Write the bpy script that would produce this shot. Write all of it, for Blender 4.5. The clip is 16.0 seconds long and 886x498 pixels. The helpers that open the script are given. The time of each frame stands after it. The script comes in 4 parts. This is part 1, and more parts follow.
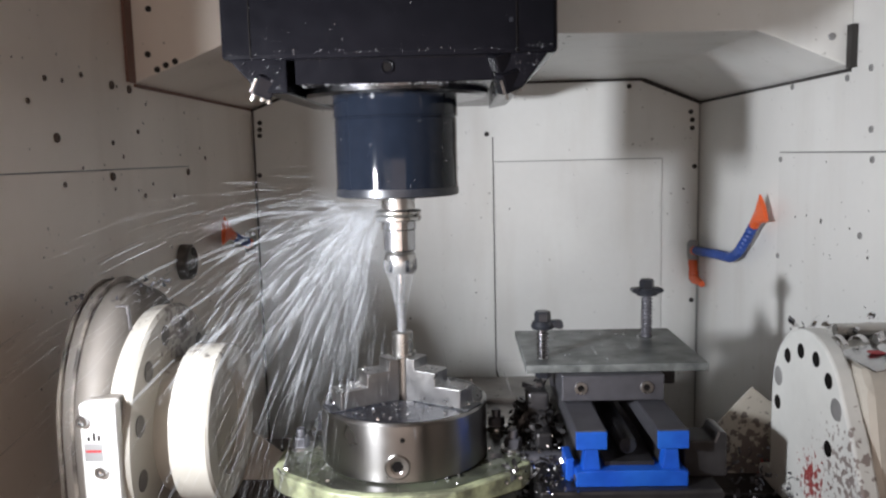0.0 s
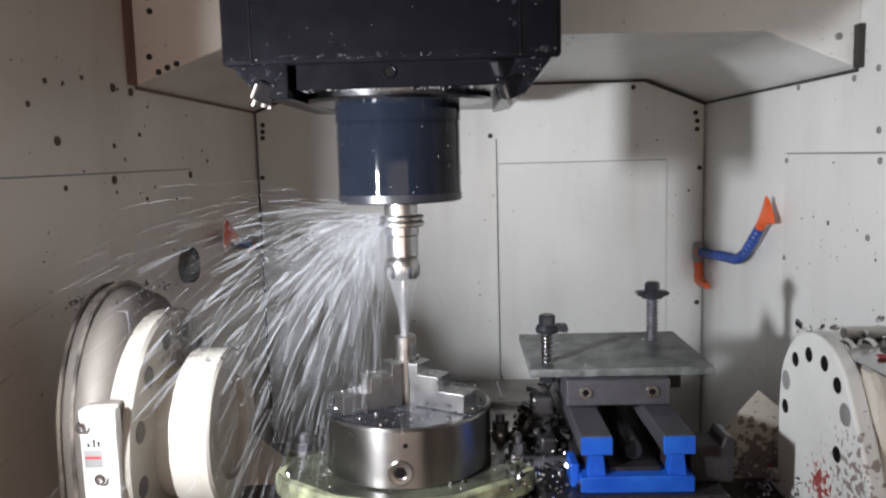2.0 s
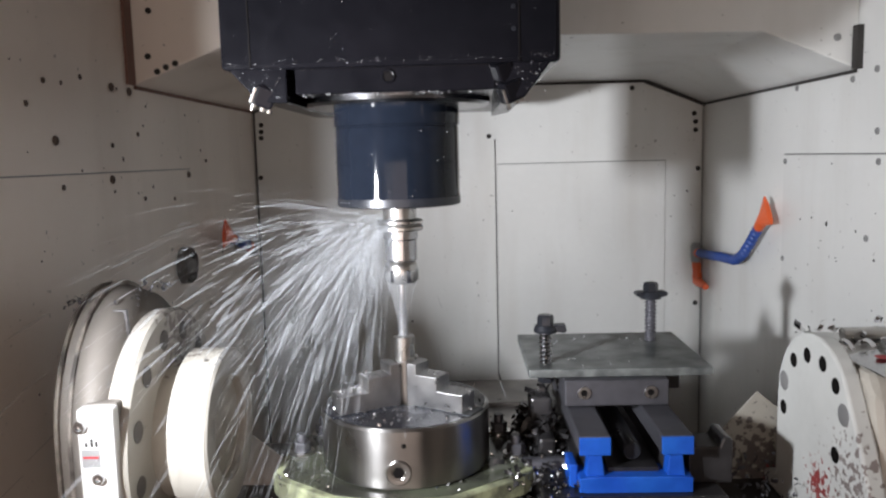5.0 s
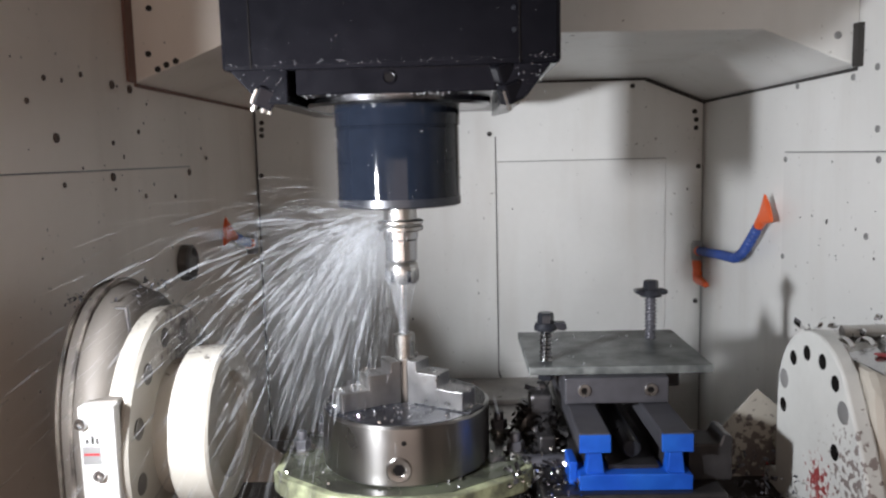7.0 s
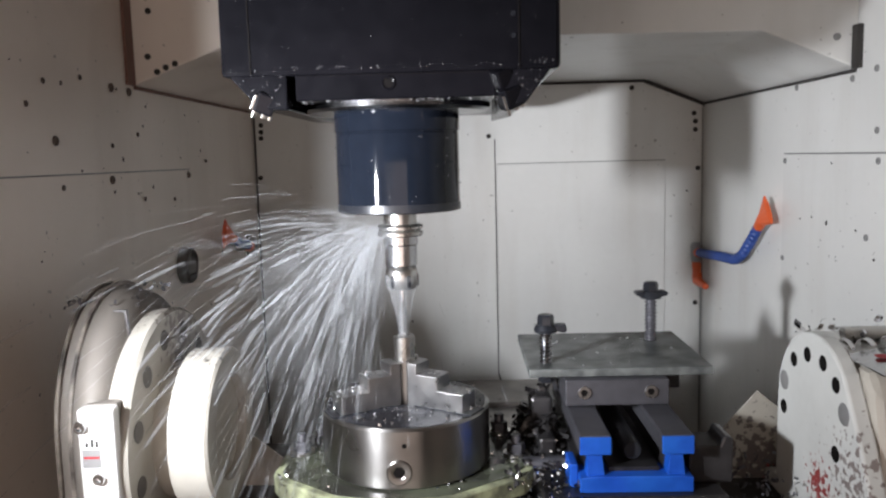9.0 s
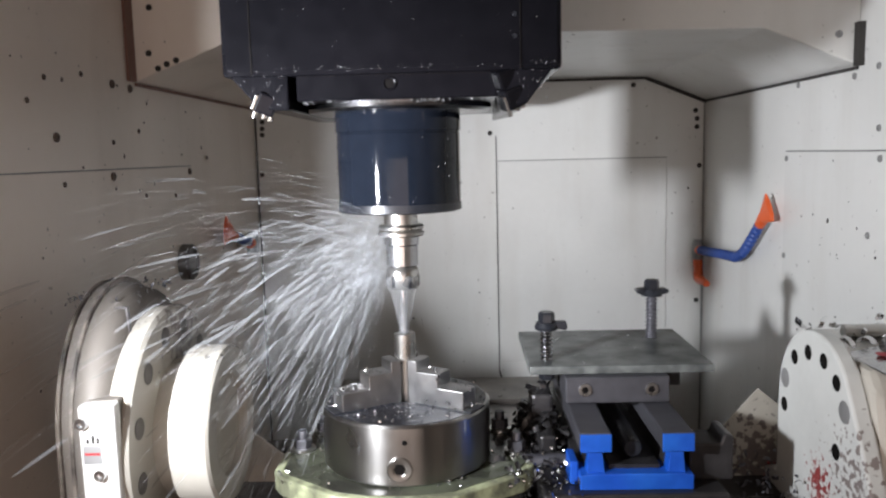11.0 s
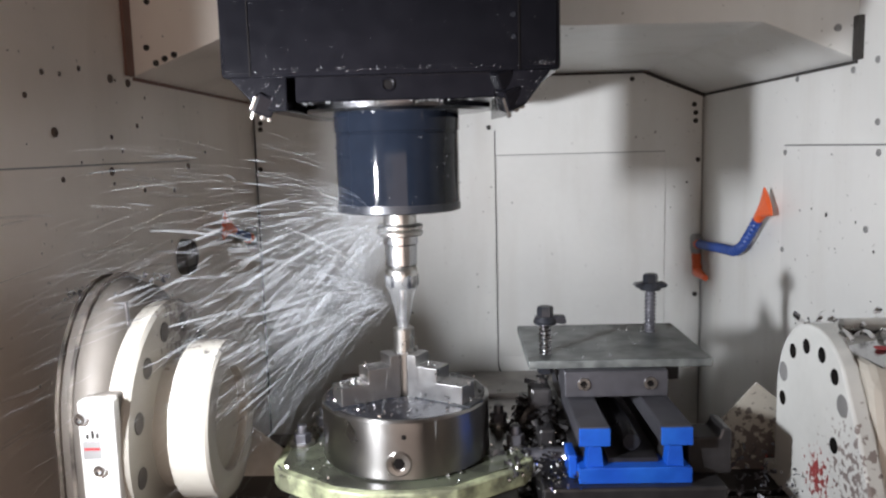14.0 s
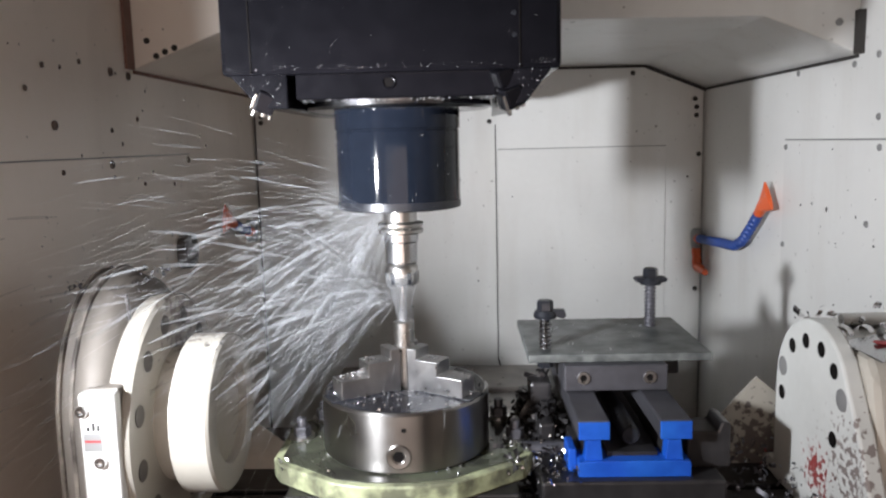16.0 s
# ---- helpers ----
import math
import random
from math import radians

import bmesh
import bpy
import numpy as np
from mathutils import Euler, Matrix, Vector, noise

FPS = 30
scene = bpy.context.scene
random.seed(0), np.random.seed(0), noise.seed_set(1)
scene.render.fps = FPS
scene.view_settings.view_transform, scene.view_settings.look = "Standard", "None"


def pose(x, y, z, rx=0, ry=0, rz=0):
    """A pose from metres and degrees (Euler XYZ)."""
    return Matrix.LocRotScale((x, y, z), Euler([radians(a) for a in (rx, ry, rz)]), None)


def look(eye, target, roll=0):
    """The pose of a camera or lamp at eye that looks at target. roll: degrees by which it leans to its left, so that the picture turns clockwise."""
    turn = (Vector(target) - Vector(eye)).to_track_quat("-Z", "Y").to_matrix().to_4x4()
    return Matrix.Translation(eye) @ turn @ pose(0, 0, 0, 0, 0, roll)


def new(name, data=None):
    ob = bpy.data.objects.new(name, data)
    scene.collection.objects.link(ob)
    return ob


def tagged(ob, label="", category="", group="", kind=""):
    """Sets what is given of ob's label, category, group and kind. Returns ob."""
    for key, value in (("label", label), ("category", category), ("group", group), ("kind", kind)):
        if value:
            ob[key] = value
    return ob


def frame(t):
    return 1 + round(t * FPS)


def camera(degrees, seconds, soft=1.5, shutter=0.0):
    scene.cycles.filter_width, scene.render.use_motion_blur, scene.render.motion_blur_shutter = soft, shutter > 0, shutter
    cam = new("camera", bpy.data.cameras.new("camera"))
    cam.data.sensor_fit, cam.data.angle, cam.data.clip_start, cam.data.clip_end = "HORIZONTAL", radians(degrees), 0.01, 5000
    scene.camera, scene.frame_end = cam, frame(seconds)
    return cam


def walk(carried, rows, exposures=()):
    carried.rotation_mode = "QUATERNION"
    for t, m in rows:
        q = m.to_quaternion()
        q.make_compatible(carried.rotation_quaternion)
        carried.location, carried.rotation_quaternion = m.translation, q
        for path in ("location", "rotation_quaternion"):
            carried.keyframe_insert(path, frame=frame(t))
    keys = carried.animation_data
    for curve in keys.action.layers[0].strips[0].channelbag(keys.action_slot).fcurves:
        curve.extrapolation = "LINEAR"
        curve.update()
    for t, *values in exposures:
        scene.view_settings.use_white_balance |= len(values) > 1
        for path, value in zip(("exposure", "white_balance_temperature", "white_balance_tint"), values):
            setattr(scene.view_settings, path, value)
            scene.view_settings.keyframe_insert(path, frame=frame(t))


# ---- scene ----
cam = camera(60, 16.0, 2.3)
PATH = [
    (0, look((0.0952, -1.1818, 0.5595), (0.0718, -0.1896, 0.4375), -1.35)),
    (0.5, look((0.0952, -1.1822, 0.5591), (0.0699, -0.1903, 0.4347), -1.32)),
    (1, look((0.0961, -1.1692, 0.5602), (0.0693, -0.1773, 0.4359), -1.48)),
    (1.5, look((0.0958, -1.1700, 0.5599), (0.0681, -0.1778, 0.4378), -1.54)),
    (2, look((0.0965, -1.1699, 0.5605), (0.0678, -0.1775, 0.4407), -1.51)),
    (2.5, look((0.0961, -1.1695, 0.5602), (0.0695, -0.1771, 0.4403), -1.50)),
    (3, look((0.0961, -1.1692, 0.5604), (0.0695, -0.1768, 0.4405), -1.48)),
    (3.5, look((0.0960, -1.1689, 0.5599), (0.0698, -0.1765, 0.4399), -1.44)),
    (4, look((0.0962, -1.1691, 0.5599), (0.0698, -0.1766, 0.4407), -1.43)),
    (6.5, look((0.0961, -1.1695, 0.5598), (0.0692, -0.1771, 0.4394), -1.39)),
    (7, look((0.0962, -1.1706, 0.5596), (0.0691, -0.1785, 0.4377), -1.38)),
    (7.5, look((0.0959, -1.1705, 0.5601), (0.0698, -0.1781, 0.4397), -1.39)),
    (8, look((0.0953, -1.1705, 0.5600), (0.0683, -0.1781, 0.4396), -1.41)),
    (8.5, look((0.0958, -1.1702, 0.5598), (0.0696, -0.1778, 0.4396), -1.38)),
    (9, look((0.0956, -1.1696, 0.5594), (0.0693, -0.1770, 0.4403), -1.49)),
    (11.5, look((0.0964, -1.1691, 0.5599), (0.0682, -0.1772, 0.4364), -1.40)),
    (12, look((0.0956, -1.1686, 0.5599), (0.0690, -0.1764, 0.4386), -1.44)),
    (12.5, look((0.0964, -1.1684, 0.5602), (0.0666, -0.1760, 0.4405), -1.45)),
    (13, look((0.0965, -1.1687, 0.5601), (0.0688, -0.1770, 0.4347), -1.45)),
    (13.5, look((0.0963, -1.1694, 0.5603), (0.0701, -0.1781, 0.4313), -1.45)),
    (14, look((0.0961, -1.1694, 0.5604), (0.0696, -0.1783, 0.4299), -1.48)),
    (14.5, look((0.0961, -1.1695, 0.5597), (0.0693, -0.1787, 0.4267), -1.46)),
    (15, look((0.0961, -1.1694, 0.5600), (0.0713, -0.1788, 0.4257), -1.45)),
    (15.5, look((0.0959, -1.1693, 0.5602), (0.0678, -0.1786, 0.4266), -1.51)),
    (16, look((0.0963, -1.1702, 0.5601), (0.0692, -0.1802, 0.4220), -1.37)),
]
walk(cam, PATH, [(0, -1.82), (9, -1.83), (11.5, -1.7), (16, -1.68)])

# ---- light ----
world = bpy.data.worlds.new("world")
scene.world = world
world.use_nodes = True
world.node_tree.nodes["Background"].inputs[0].default_value = (0.75, 0.85, 1.0, 1)
world.node_tree.nodes["Background"].inputs[1].default_value = 0.1


def area_lamp(name, eye, target, sx, sy, watts, colour, spread):
    d = bpy.data.lights.new(name, "AREA")
    d.shape, d.size, d.size_y, d.energy, d.color = "RECTANGLE", sx, sy, watts, colour
    d.spread = radians(spread)
    ob = new(name, d)
    ob.matrix_world = look(eye, target)
    return ob


# the work lamp of the machine, on the side wall by the door
LAMP_EYE, LAMP_TO = (-0.505, -0.725, 0.485), (-0.02, 0.11, 0.45)
area_lamp("work_lamp_light", LAMP_EYE, LAMP_TO, 0.045, 0.07, 38, (0.94, 0.965, 1.02), 100)
# warm fill added at the unseen door window, standing in for workshop light
area_lamp("fill_light", (0.0, -1.57, 0.25), (-0.15, 0, 0.45), 1.1, 0.6, 17, (1.0, 0.8, 0.7), 170)

# ---- materials ----


def mat(name, colour, rough=0.5, metal=0.0, grain=0.1, scale=30.0, bump=0.0, colour2=None, spread=(0.35, 0.7), big=3.0, coat=0.0):
    m = bpy.data.materials.new(name)
    m.use_nodes = True
    nt = m.node_tree
    b = nt.nodes["Principled BSDF"]
    co = nt.nodes.new("ShaderNodeTexCoord")
    n1 = nt.nodes.new("ShaderNodeTexNoise")
    n1.inputs["Scale"].default_value, n1.inputs["Detail"].default_value = scale, 6
    n2 = nt.nodes.new("ShaderNodeTexNoise")
    n2.inputs["Scale"].default_value, n2.inputs["Detail"].default_value = big, 5
    mp = nt.nodes.new("ShaderNodeVectorMath")
    mp.operation = "ADD"
    oi = nt.nodes.new("ShaderNodeObjectInfo")
    nt.links.new(co.outputs["Object"], mp.inputs[0])
    nt.links.new(oi.outputs["Random"], mp.inputs[1])
    nt.links.new(mp.outputs[0], n1.inputs["Vector"])
    nt.links.new(mp.outputs[0], n2.inputs["Vector"])
    r = nt.nodes.new("ShaderNodeValToRGB")
    r.color_ramp.elements[0].position, r.color_ramp.elements[1].position = spread
    c2 = colour2 or tuple(c * 0.75 for c in colour)
    r.color_ramp.elements[0].color, r.color_ramp.elements[1].color = (*c2, 1), (*colour, 1)
    nt.links.new(n2.outputs["Fac"], r.inputs[0])
    mx = nt.nodes.new("ShaderNodeMix")
    mx.data_type, mx.blend_type = "RGBA", "OVERLAY"
    mx.inputs["Factor"].default_value = grain
    nt.links.new(r.outputs[0], mx.inputs["A"])
    nt.links.new(n1.outputs["Fac"], mx.inputs["B"])
    nt.links.new(mx.outputs["Result"], b.inputs["Base Color"])
    rr = nt.nodes.new("ShaderNodeMapRange")
    rr.inputs["To Min"].default_value, rr.inputs["To Max"].default_value = max(rough * 0.7, 0.03), min(rough * 1.35, 1)
    nt.links.new(n1.outputs["Fac"], rr.inputs["Value"])
    nt.links.new(rr.outputs[0], b.inputs["Roughness"])
    b.inputs["Metallic"].default_value = metal
    b.inputs["Coat Weight"].default_value = coat
    b.inputs["Coat Roughness"].default_value = 0.08
    if bump:
        bp = nt.nodes.new("ShaderNodeBump")
        bp.inputs["Strength"].default_value, bp.inputs["Distance"].default_value = bump, 0.002
        nt.links.new(n1.outputs["Fac"], bp.inputs["Height"])
        nt.links.new(bp.outputs[0], b.inputs["Normal"])
    return m


def shade(m):
    return m.node_tree, m.node_tree.nodes["Principled BSDF"]


def enamel(name, colour, dirt, streak, amount):
    """Wet enamel: soft clouds, run-down streaks and small specks of dirt."""
    m = mat(name, colour, 0.32, 0, 0.06, 45, 0.02, tuple(c * 0.9 for c in colour), big=2.2)
    nt, b = shade(m)
    src = b.inputs["Base Color"].links[0].from_socket
    co = nt.nodes.new("ShaderNodeTexCoord")
    mp = nt.nodes.new("ShaderNodeMapping")
    mp.inputs["Scale"].default_value = (streak, streak, 1.2)
    nt.links.new(co.outputs["Object"], mp.inputs["Vector"])
    n = nt.nodes.new("ShaderNodeTexNoise")
    n.inputs["Scale"].default_value, n.inputs["Detail"].default_value = 1.0, 4
    nt.links.new(mp.outputs[0], n.inputs["Vector"])
    r = nt.nodes.new("ShaderNodeMapRange")
    r.inputs["From Min"].default_value, r.inputs["From Max"].default_value = 0.5, 0.75
    r.inputs["To Max"].default_value = amount
    nt.links.new(n.outputs["Fac"], r.inputs["Value"])
    mx = nt.nodes.new("ShaderNodeMix")
    mx.data_type = "RGBA"
    mx.inputs["B"].default_value = (*dirt, 1)
    nt.links.new(r.outputs[0], mx.inputs["Factor"])
    nt.links.new(src, mx.inputs["A"])
    sp = nt.nodes.new("ShaderNodeTexNoise")
    sp.inputs["Scale"].default_value, sp.inputs["Detail"].default_value = 70, 2
    nt.links.new(co.outputs["Object"], sp.inputs["Vector"])
    sr = nt.nodes.new("ShaderNodeMapRange")
    sr.inputs["From Min"].default_value, sr.inputs["From Max"].default_value = 0.72, 0.76
    sr.inputs["To Max"].default_value = 0.6
    nt.links.new(sp.outputs["Fac"], sr.inputs["Value"])
    m2 = nt.nodes.new("ShaderNodeMix")
    m2.data_type = "RGBA"
    m2.inputs["B"].default_value = (0.12, 0.1, 0.09, 1)
    nt.links.new(sr.outputs[0], m2.inputs["Factor"])
    nt.links.new(mx.outputs["Result"], m2.inputs["A"])
    nt.links.new(m2.outputs["Result"], b.inputs["Base Color"])
    return m


def turned(name, colour, rough, lines, axis):
    """Steel with fine tool lines across one axis."""
    m = mat(name, colour, rough, 1, 0.05, 25, 0, tuple(c * 0.85 for c in colour), big=9)
    nt, b = shade(m)
    co = nt.nodes.new("ShaderNodeTexCoord")
    mp = nt.nodes.new("ShaderNodeMapping")
    mp.inputs["Scale"].default_value = tuple(lines if i == axis else 6.0 for i in range(3))
    nt.links.new(co.outputs["Object"], mp.inputs["Vector"])
    n = nt.nodes.new("ShaderNodeTexNoise")
    n.inputs["Scale"].default_value, n.inputs["Detail"].default_value = 1.0, 3
    nt.links.new(mp.outputs[0], n.inputs["Vector"])
    bp = nt.nodes.new("ShaderNodeBump")
    bp.inputs["Strength"].default_value, bp.inputs["Distance"].default_value = 0.12, 0.001
    nt.links.new(n.outputs["Fac"], bp.inputs["Height"])
    nt.links.new(bp.outputs[0], b.inputs["Normal"])
    return m


def stained(name, colour, spots):
    """Enamel with worn dark chips and smears; spots: (centre, radius, colour, edge)."""
    m = mat(name, colour, 0.35, 0, 0.08, 60, 0.05, tuple(c * 0.88 for c in colour), big=8)
    nt, b = shade(m)
    co = nt.nodes.new("ShaderNodeTexCoord")
    n = nt.nodes.new("ShaderNodeTexNoise")
    n.inputs["Scale"].default_value, n.inputs["Detail"].default_value = 95, 6
    nt.links.new(co.outputs["Object"], n.inputs["Vector"])
    for centre, radius, tint, edge in spots:
        src = b.inputs["Base Color"].links[0].from_socket
        d = nt.nodes.new("ShaderNodeVectorMath")
        d.operation = "DISTANCE"
        d.inputs[1].default_value = centre
        nt.links.new(co.outputs["Object"], d.inputs[0])
        fall = nt.nodes.new("ShaderNodeMapRange")
        fall.inputs["From Min"].default_value, fall.inputs["From Max"].default_value = 0, radius
        fall.inputs["To Min"].default_value, fall.inputs["To Max"].default_value = 0.3, -0.1
        nt.links.new(d.outputs["Value"], fall.inputs["Value"])
        add = nt.nodes.new("ShaderNodeMath")
        nt.links.new(fall.outputs[0], add.inputs[0])
        nt.links.new(n.outputs["Fac"], add.inputs[1])
        cut = nt.nodes.new("ShaderNodeMapRange")
        cut.inputs["From Min"].default_value, cut.inputs["From Max"].default_value = edge, edge + 0.05
        nt.links.new(add.outputs[0], cut.inputs["Value"])
        mx = nt.nodes.new("ShaderNodeMix")
        mx.data_type = "RGBA"
        mx.inputs["B"].default_value = (*tint, 1)
        nt.links.new(cut.outputs[0], mx.inputs["Factor"])
        nt.links.new(src, mx.inputs["A"])
        nt.links.new(mx.outputs["Result"], b.inputs["Base Color"])
    return m


def spray_water(name, alpha):
    """Thin broken water: mostly clear, the rest scatters light to both sides."""
    m = bpy.data.materials.new(name)
    m.use_nodes = True
    nt = m.node_tree
    nt.nodes.remove(nt.nodes["Principled BSDF"])
    out = nt.nodes["Material Output"]
    tr, di, tl = (nt.nodes.new(k) for k in ("ShaderNodeBsdfTransparent", "ShaderNodeBsdfDiffuse", "ShaderNodeBsdfTranslucent"))
    for n in (di, tl):
        n.inputs["Color"].default_value = (0.64, 0.66, 0.69, 1)
    both, mix = nt.nodes.new("ShaderNodeMixShader"), nt.nodes.new("ShaderNodeMixShader")
    nt.links.new(di.outputs[0], both.inputs[1])
    nt.links.new(tl.outputs[0], both.inputs[2])
    mix.inputs[0].default_value = alpha
    nt.links.new(tr.outputs[0], mix.inputs[1])
    nt.links.new(both.outputs[0], mix.inputs[2])
    nt.links.new(mix.outputs[0], out.inputs["Surface"])
    return m


def window_glass():
    m = bpy.data.materials.new("window_glass")
    m.use_nodes = True
    nt, b = shade(m)
    b.inputs["Base Color"].default_value = (0.9, 0.95, 0.93, 1)
    b.inputs["Roughness"].default_value = 0.03
    b.inputs["Transmission Weight"].default_value = 1.0
    return m


def clear_water():
    m = bpy.data.materials.new("water_drop")
    m.use_nodes = True
    nt, b = shade(m)
    b.inputs["Base Color"].default_value = (0.95, 0.97, 1, 1)
    b.inputs["Roughness"].default_value = 0.02
    b.inputs["IOR"].default_value = 1.33
    b.inputs["Transmission Weight"].default_value = 0.85
    return m


WALL = enamel("white_enamel", (0.74, 0.74, 0.72), (0.5, 0.47, 0.42), 9, 0.35)
# warm light on the left side tinted into the enamel; streaks are dirt
LEFTWALL = enamel("warm_lit_stained_enamel", (0.83, 0.755, 0.68), (0.55, 0.47, 0.4), 6, 0.45)
CREAM = stained("cream_enamel", (0.46, 0.435, 0.385), [((-0.12, -0.1, 0.36), 0.09, (0.25, 0.22, 0.19), 0.72), ((-0.07, 0.03, 0.31), 0.17, (0.2, 0.17, 0.15), 0.69), ((0.0, -0.03, 0.28), 0.05, (0.1, 0.09, 0.085), 0.76)])
CASTING = stained("chipped_white_enamel", (0.6, 0.61, 0.59), [((0.0, -0.14, 0.12), 0.2, (0.22, 0.19, 0.18), 0.74), ((0.0, -0.1, 0.03), 0.1, (0.16, 0.13, 0.12), 0.67), ((0.0, -0.04, 0.075), 0.075, (0.26, 0.05, 0.05), 0.655), ((0.08, 0.0, 0.3), 0.08, (0.2, 0.17, 0.16), 0.66)])
BLACK = mat("black_enamel", (0.0065, 0.0062, 0.008), 0.2, 0, 0.3, 40, 0.02, (0.0042, 0.0042, 0.0055))
BLACK.node_tree.nodes["Principled BSDF"].inputs["Specular IOR Level"].default_value = 0.13
NAVY = mat("wet_dark_steel", (0.0085, 0.0112, 0.018), 0.05, 0.0, 0.3, 40, 0.0, (0.0055, 0.0075, 0.012))
CHUCK = turned("turned_steel", (0.37, 0.36, 0.35), 0.3, 900, 2)
tang = CHUCK.node_tree.nodes.new("ShaderNodeTangent")
tang.direction_type, tang.axis = "RADIAL", "Z"
shade(CHUCK)[1].inputs["Anisotropic"].default_value = 0.8
shade(CHUCK)[1].inputs["Anisotropic Rotation"].default_value = 0.25
CHUCK.node_tree.links.new(tang.outputs[0], shade(CHUCK)[1].inputs["Tangent"])
WETRING = mat("wet_ring_steel", (0.3, 0.3, 0.31), 0.2, 1, 0.4, 60, 0.25, (0.16, 0.16, 0.17), big=20)
STEEL = turned("ground_steel", (0.55, 0.54, 0.52), 0.28, 300, 2)
HOLDER = mat("wet_holder_steel", (0.6, 0.6, 0.61), 0.24, 1, 0.1, 60, 0.02)
JAW = mat("ground_jaw_steel", (0.66, 0.655, 0.65), 0.3, 1, 0.12, 70, 0.03, (0.42, 0.42, 0.43), big=14)
BRIGHT = mat("bright_steel", (0.78, 0.78, 0.79), 0.2, 1, 0.05, 60, 0.01)
DARKSTEEL = mat("oily_dark_steel", (0.1, 0.1, 0.115), 0.42, 0.5, 0.3, 50, 0.1, (0.07, 0.07, 0.08), big=10)
IRON = mat("wet_iron", (0.05, 0.048, 0.05), 0.32, 0.4, 0.5, 40, 0.2, (0.018, 0.017, 0.018), big=9)
BLACKOX = mat("black_oxide_steel", (0.02, 0.022, 0.028), 0.3, 0.2, 0.3, 60, 0.05)
PLATE = mat("scuffed_grey_plate", (0.15, 0.16, 0.157), 0.36, 0.0, 0.6, 70, 0.12, (0.04, 0.045, 0.045), (0.36, 0.64), big=26)
BLUE = mat("blue_paint", (0.012, 0.1, 0.46), 0.36, 0, 0.25, 60, 0.08, (0.006, 0.06, 0.38), big=12)
ORANGE = mat("orange_plastic", (0.78, 0.12, 0.025), 0.4, 0, 0.1, 60)
HOSE = mat("blue_plastic", (0.025, 0.07, 0.3), 0.4, 0, 0.1, 60)
GREEN = mat("pale_green_paint", (0.38, 0.41, 0.25), 0.4, 0, 0.4, 50, 0.1, (0.13, 0.135, 0.09), (0.42, 0.56), big=22)
SPLASHED = stained("splashed_beige_sheet", (0.33, 0.31, 0.27), [((0.6, 0.1, 0.02), 0.14, (0.1, 0.085, 0.08), 0.62), ((0.63, 0.1, 0.0), 0.05, (0.35, 0.03, 0.03), 0.66)])
BEIGE = mat("beige_sheet", (0.5, 0.46, 0.4), 0.4, 0, 0.2, 50, 0.04, (0.36, 0.33, 0.28), big=6)
HOLE = mat("dark_recess", (0.008, 0.007, 0.007), 0.5)
GREYPLUG = mat("grey_plug", (0.3, 0.3, 0.3), 0.5, 0.2)
HOLE.node_tree.nodes["Principled BSDF"].inputs["Specular IOR Level"].default_value = 0.05
SEAL = mat("dirty_seal", (0.28, 0.25, 0.22), 0.6, 0, 0.3, 60, 0.1, (0.05, 0.042, 0.037), (0.42, 0.6), big=16)
RUST = mat("rusty_oily_steel", (0.13, 0.095, 0.075), 0.5, 0, 0.3, 90, 0.1, (0.06, 0.045, 0.04), big=40)
RUBBER = mat("black_seal", (0.03, 0.027, 0.025), 0.6)
REDINK = mat("red_print", (0.45, 0.03, 0.04), 0.5)
BROWN = mat("red_brown_strip", (0.2, 0.1, 0.075), 0.5)
DOOR = mat("dark_grey_door", (0.075, 0.073, 0.074), 0.5)
LENS = bpy.data.materials.new("lamp_lens")
LENS.use_nodes = True
LENS.node_tree.nodes["Principled BSDF"].inputs["Emission Color"].default_value = (0.95, 0.98, 1, 1)
LENS.node_tree.nodes["Principled BSDF"].inputs["Emission Strength"].default_value = 8
GREYBODY = mat("grey_casting", (0.18, 0.163, 0.148), 0.6, 0, 0.15, 40, 0.05, (0.2, 0.18, 0.16), big=7)
NAVY.node_tree.nodes["Principled BSDF"].inputs["Specular IOR Level"].default_value = 0.2
PAN = mat("wet_brown_steel", (0.26, 0.235, 0.21), 0.3, 0.1, 0.4, 30, 0.1, (0.07, 0.06, 0.055), big=7)
OIL = mat("wet_oily_film", (0.09, 0.1, 0.07), 0.18, 0, 0.4, 40, 0.1, (0.03, 0.03, 0.025), big=14)
POOL = mat("dark_coolant", (0.04, 0.042, 0.05), 0.2, 0.0, 0.4, 60, 0.3, (0.018, 0.018, 0.022), big=18)
shade(POOL)[1].inputs["Specular IOR Level"].default_value = 0.15
PORT = mat("oily_grey_plastic", (0.11, 0.095, 0.085), 0.4, 0, 0.3, 50, 0.1, (0.05, 0.043, 0.04), big=25)
SPRAY = spray_water("spray_water", 0.1)
FINE = spray_water("fine_water", 0.85)
MIST = spray_water("veil_water", 0.18)
WATER = clear_water()
GLASS = window_glass()

# ---- mesh helpers ----


def part(name, bm, material, parent=None, label=""):
    me = bpy.data.meshes.new(name)
    bm.to_mesh(me)
    bm.free()
    me.materials.append(material)
    ob = new(name, me)
    if parent:
        ob.parent = parent
    if label:
        ob["label"] = label
    return ob


def thing(name, label, category, at=(0, 0, 0), group=""):
    ob = new(name)
    ob.matrix_world = Matrix.Translation(at)
    ob.empty_display_size = 0.05
    return tagged(ob, label, category, group)


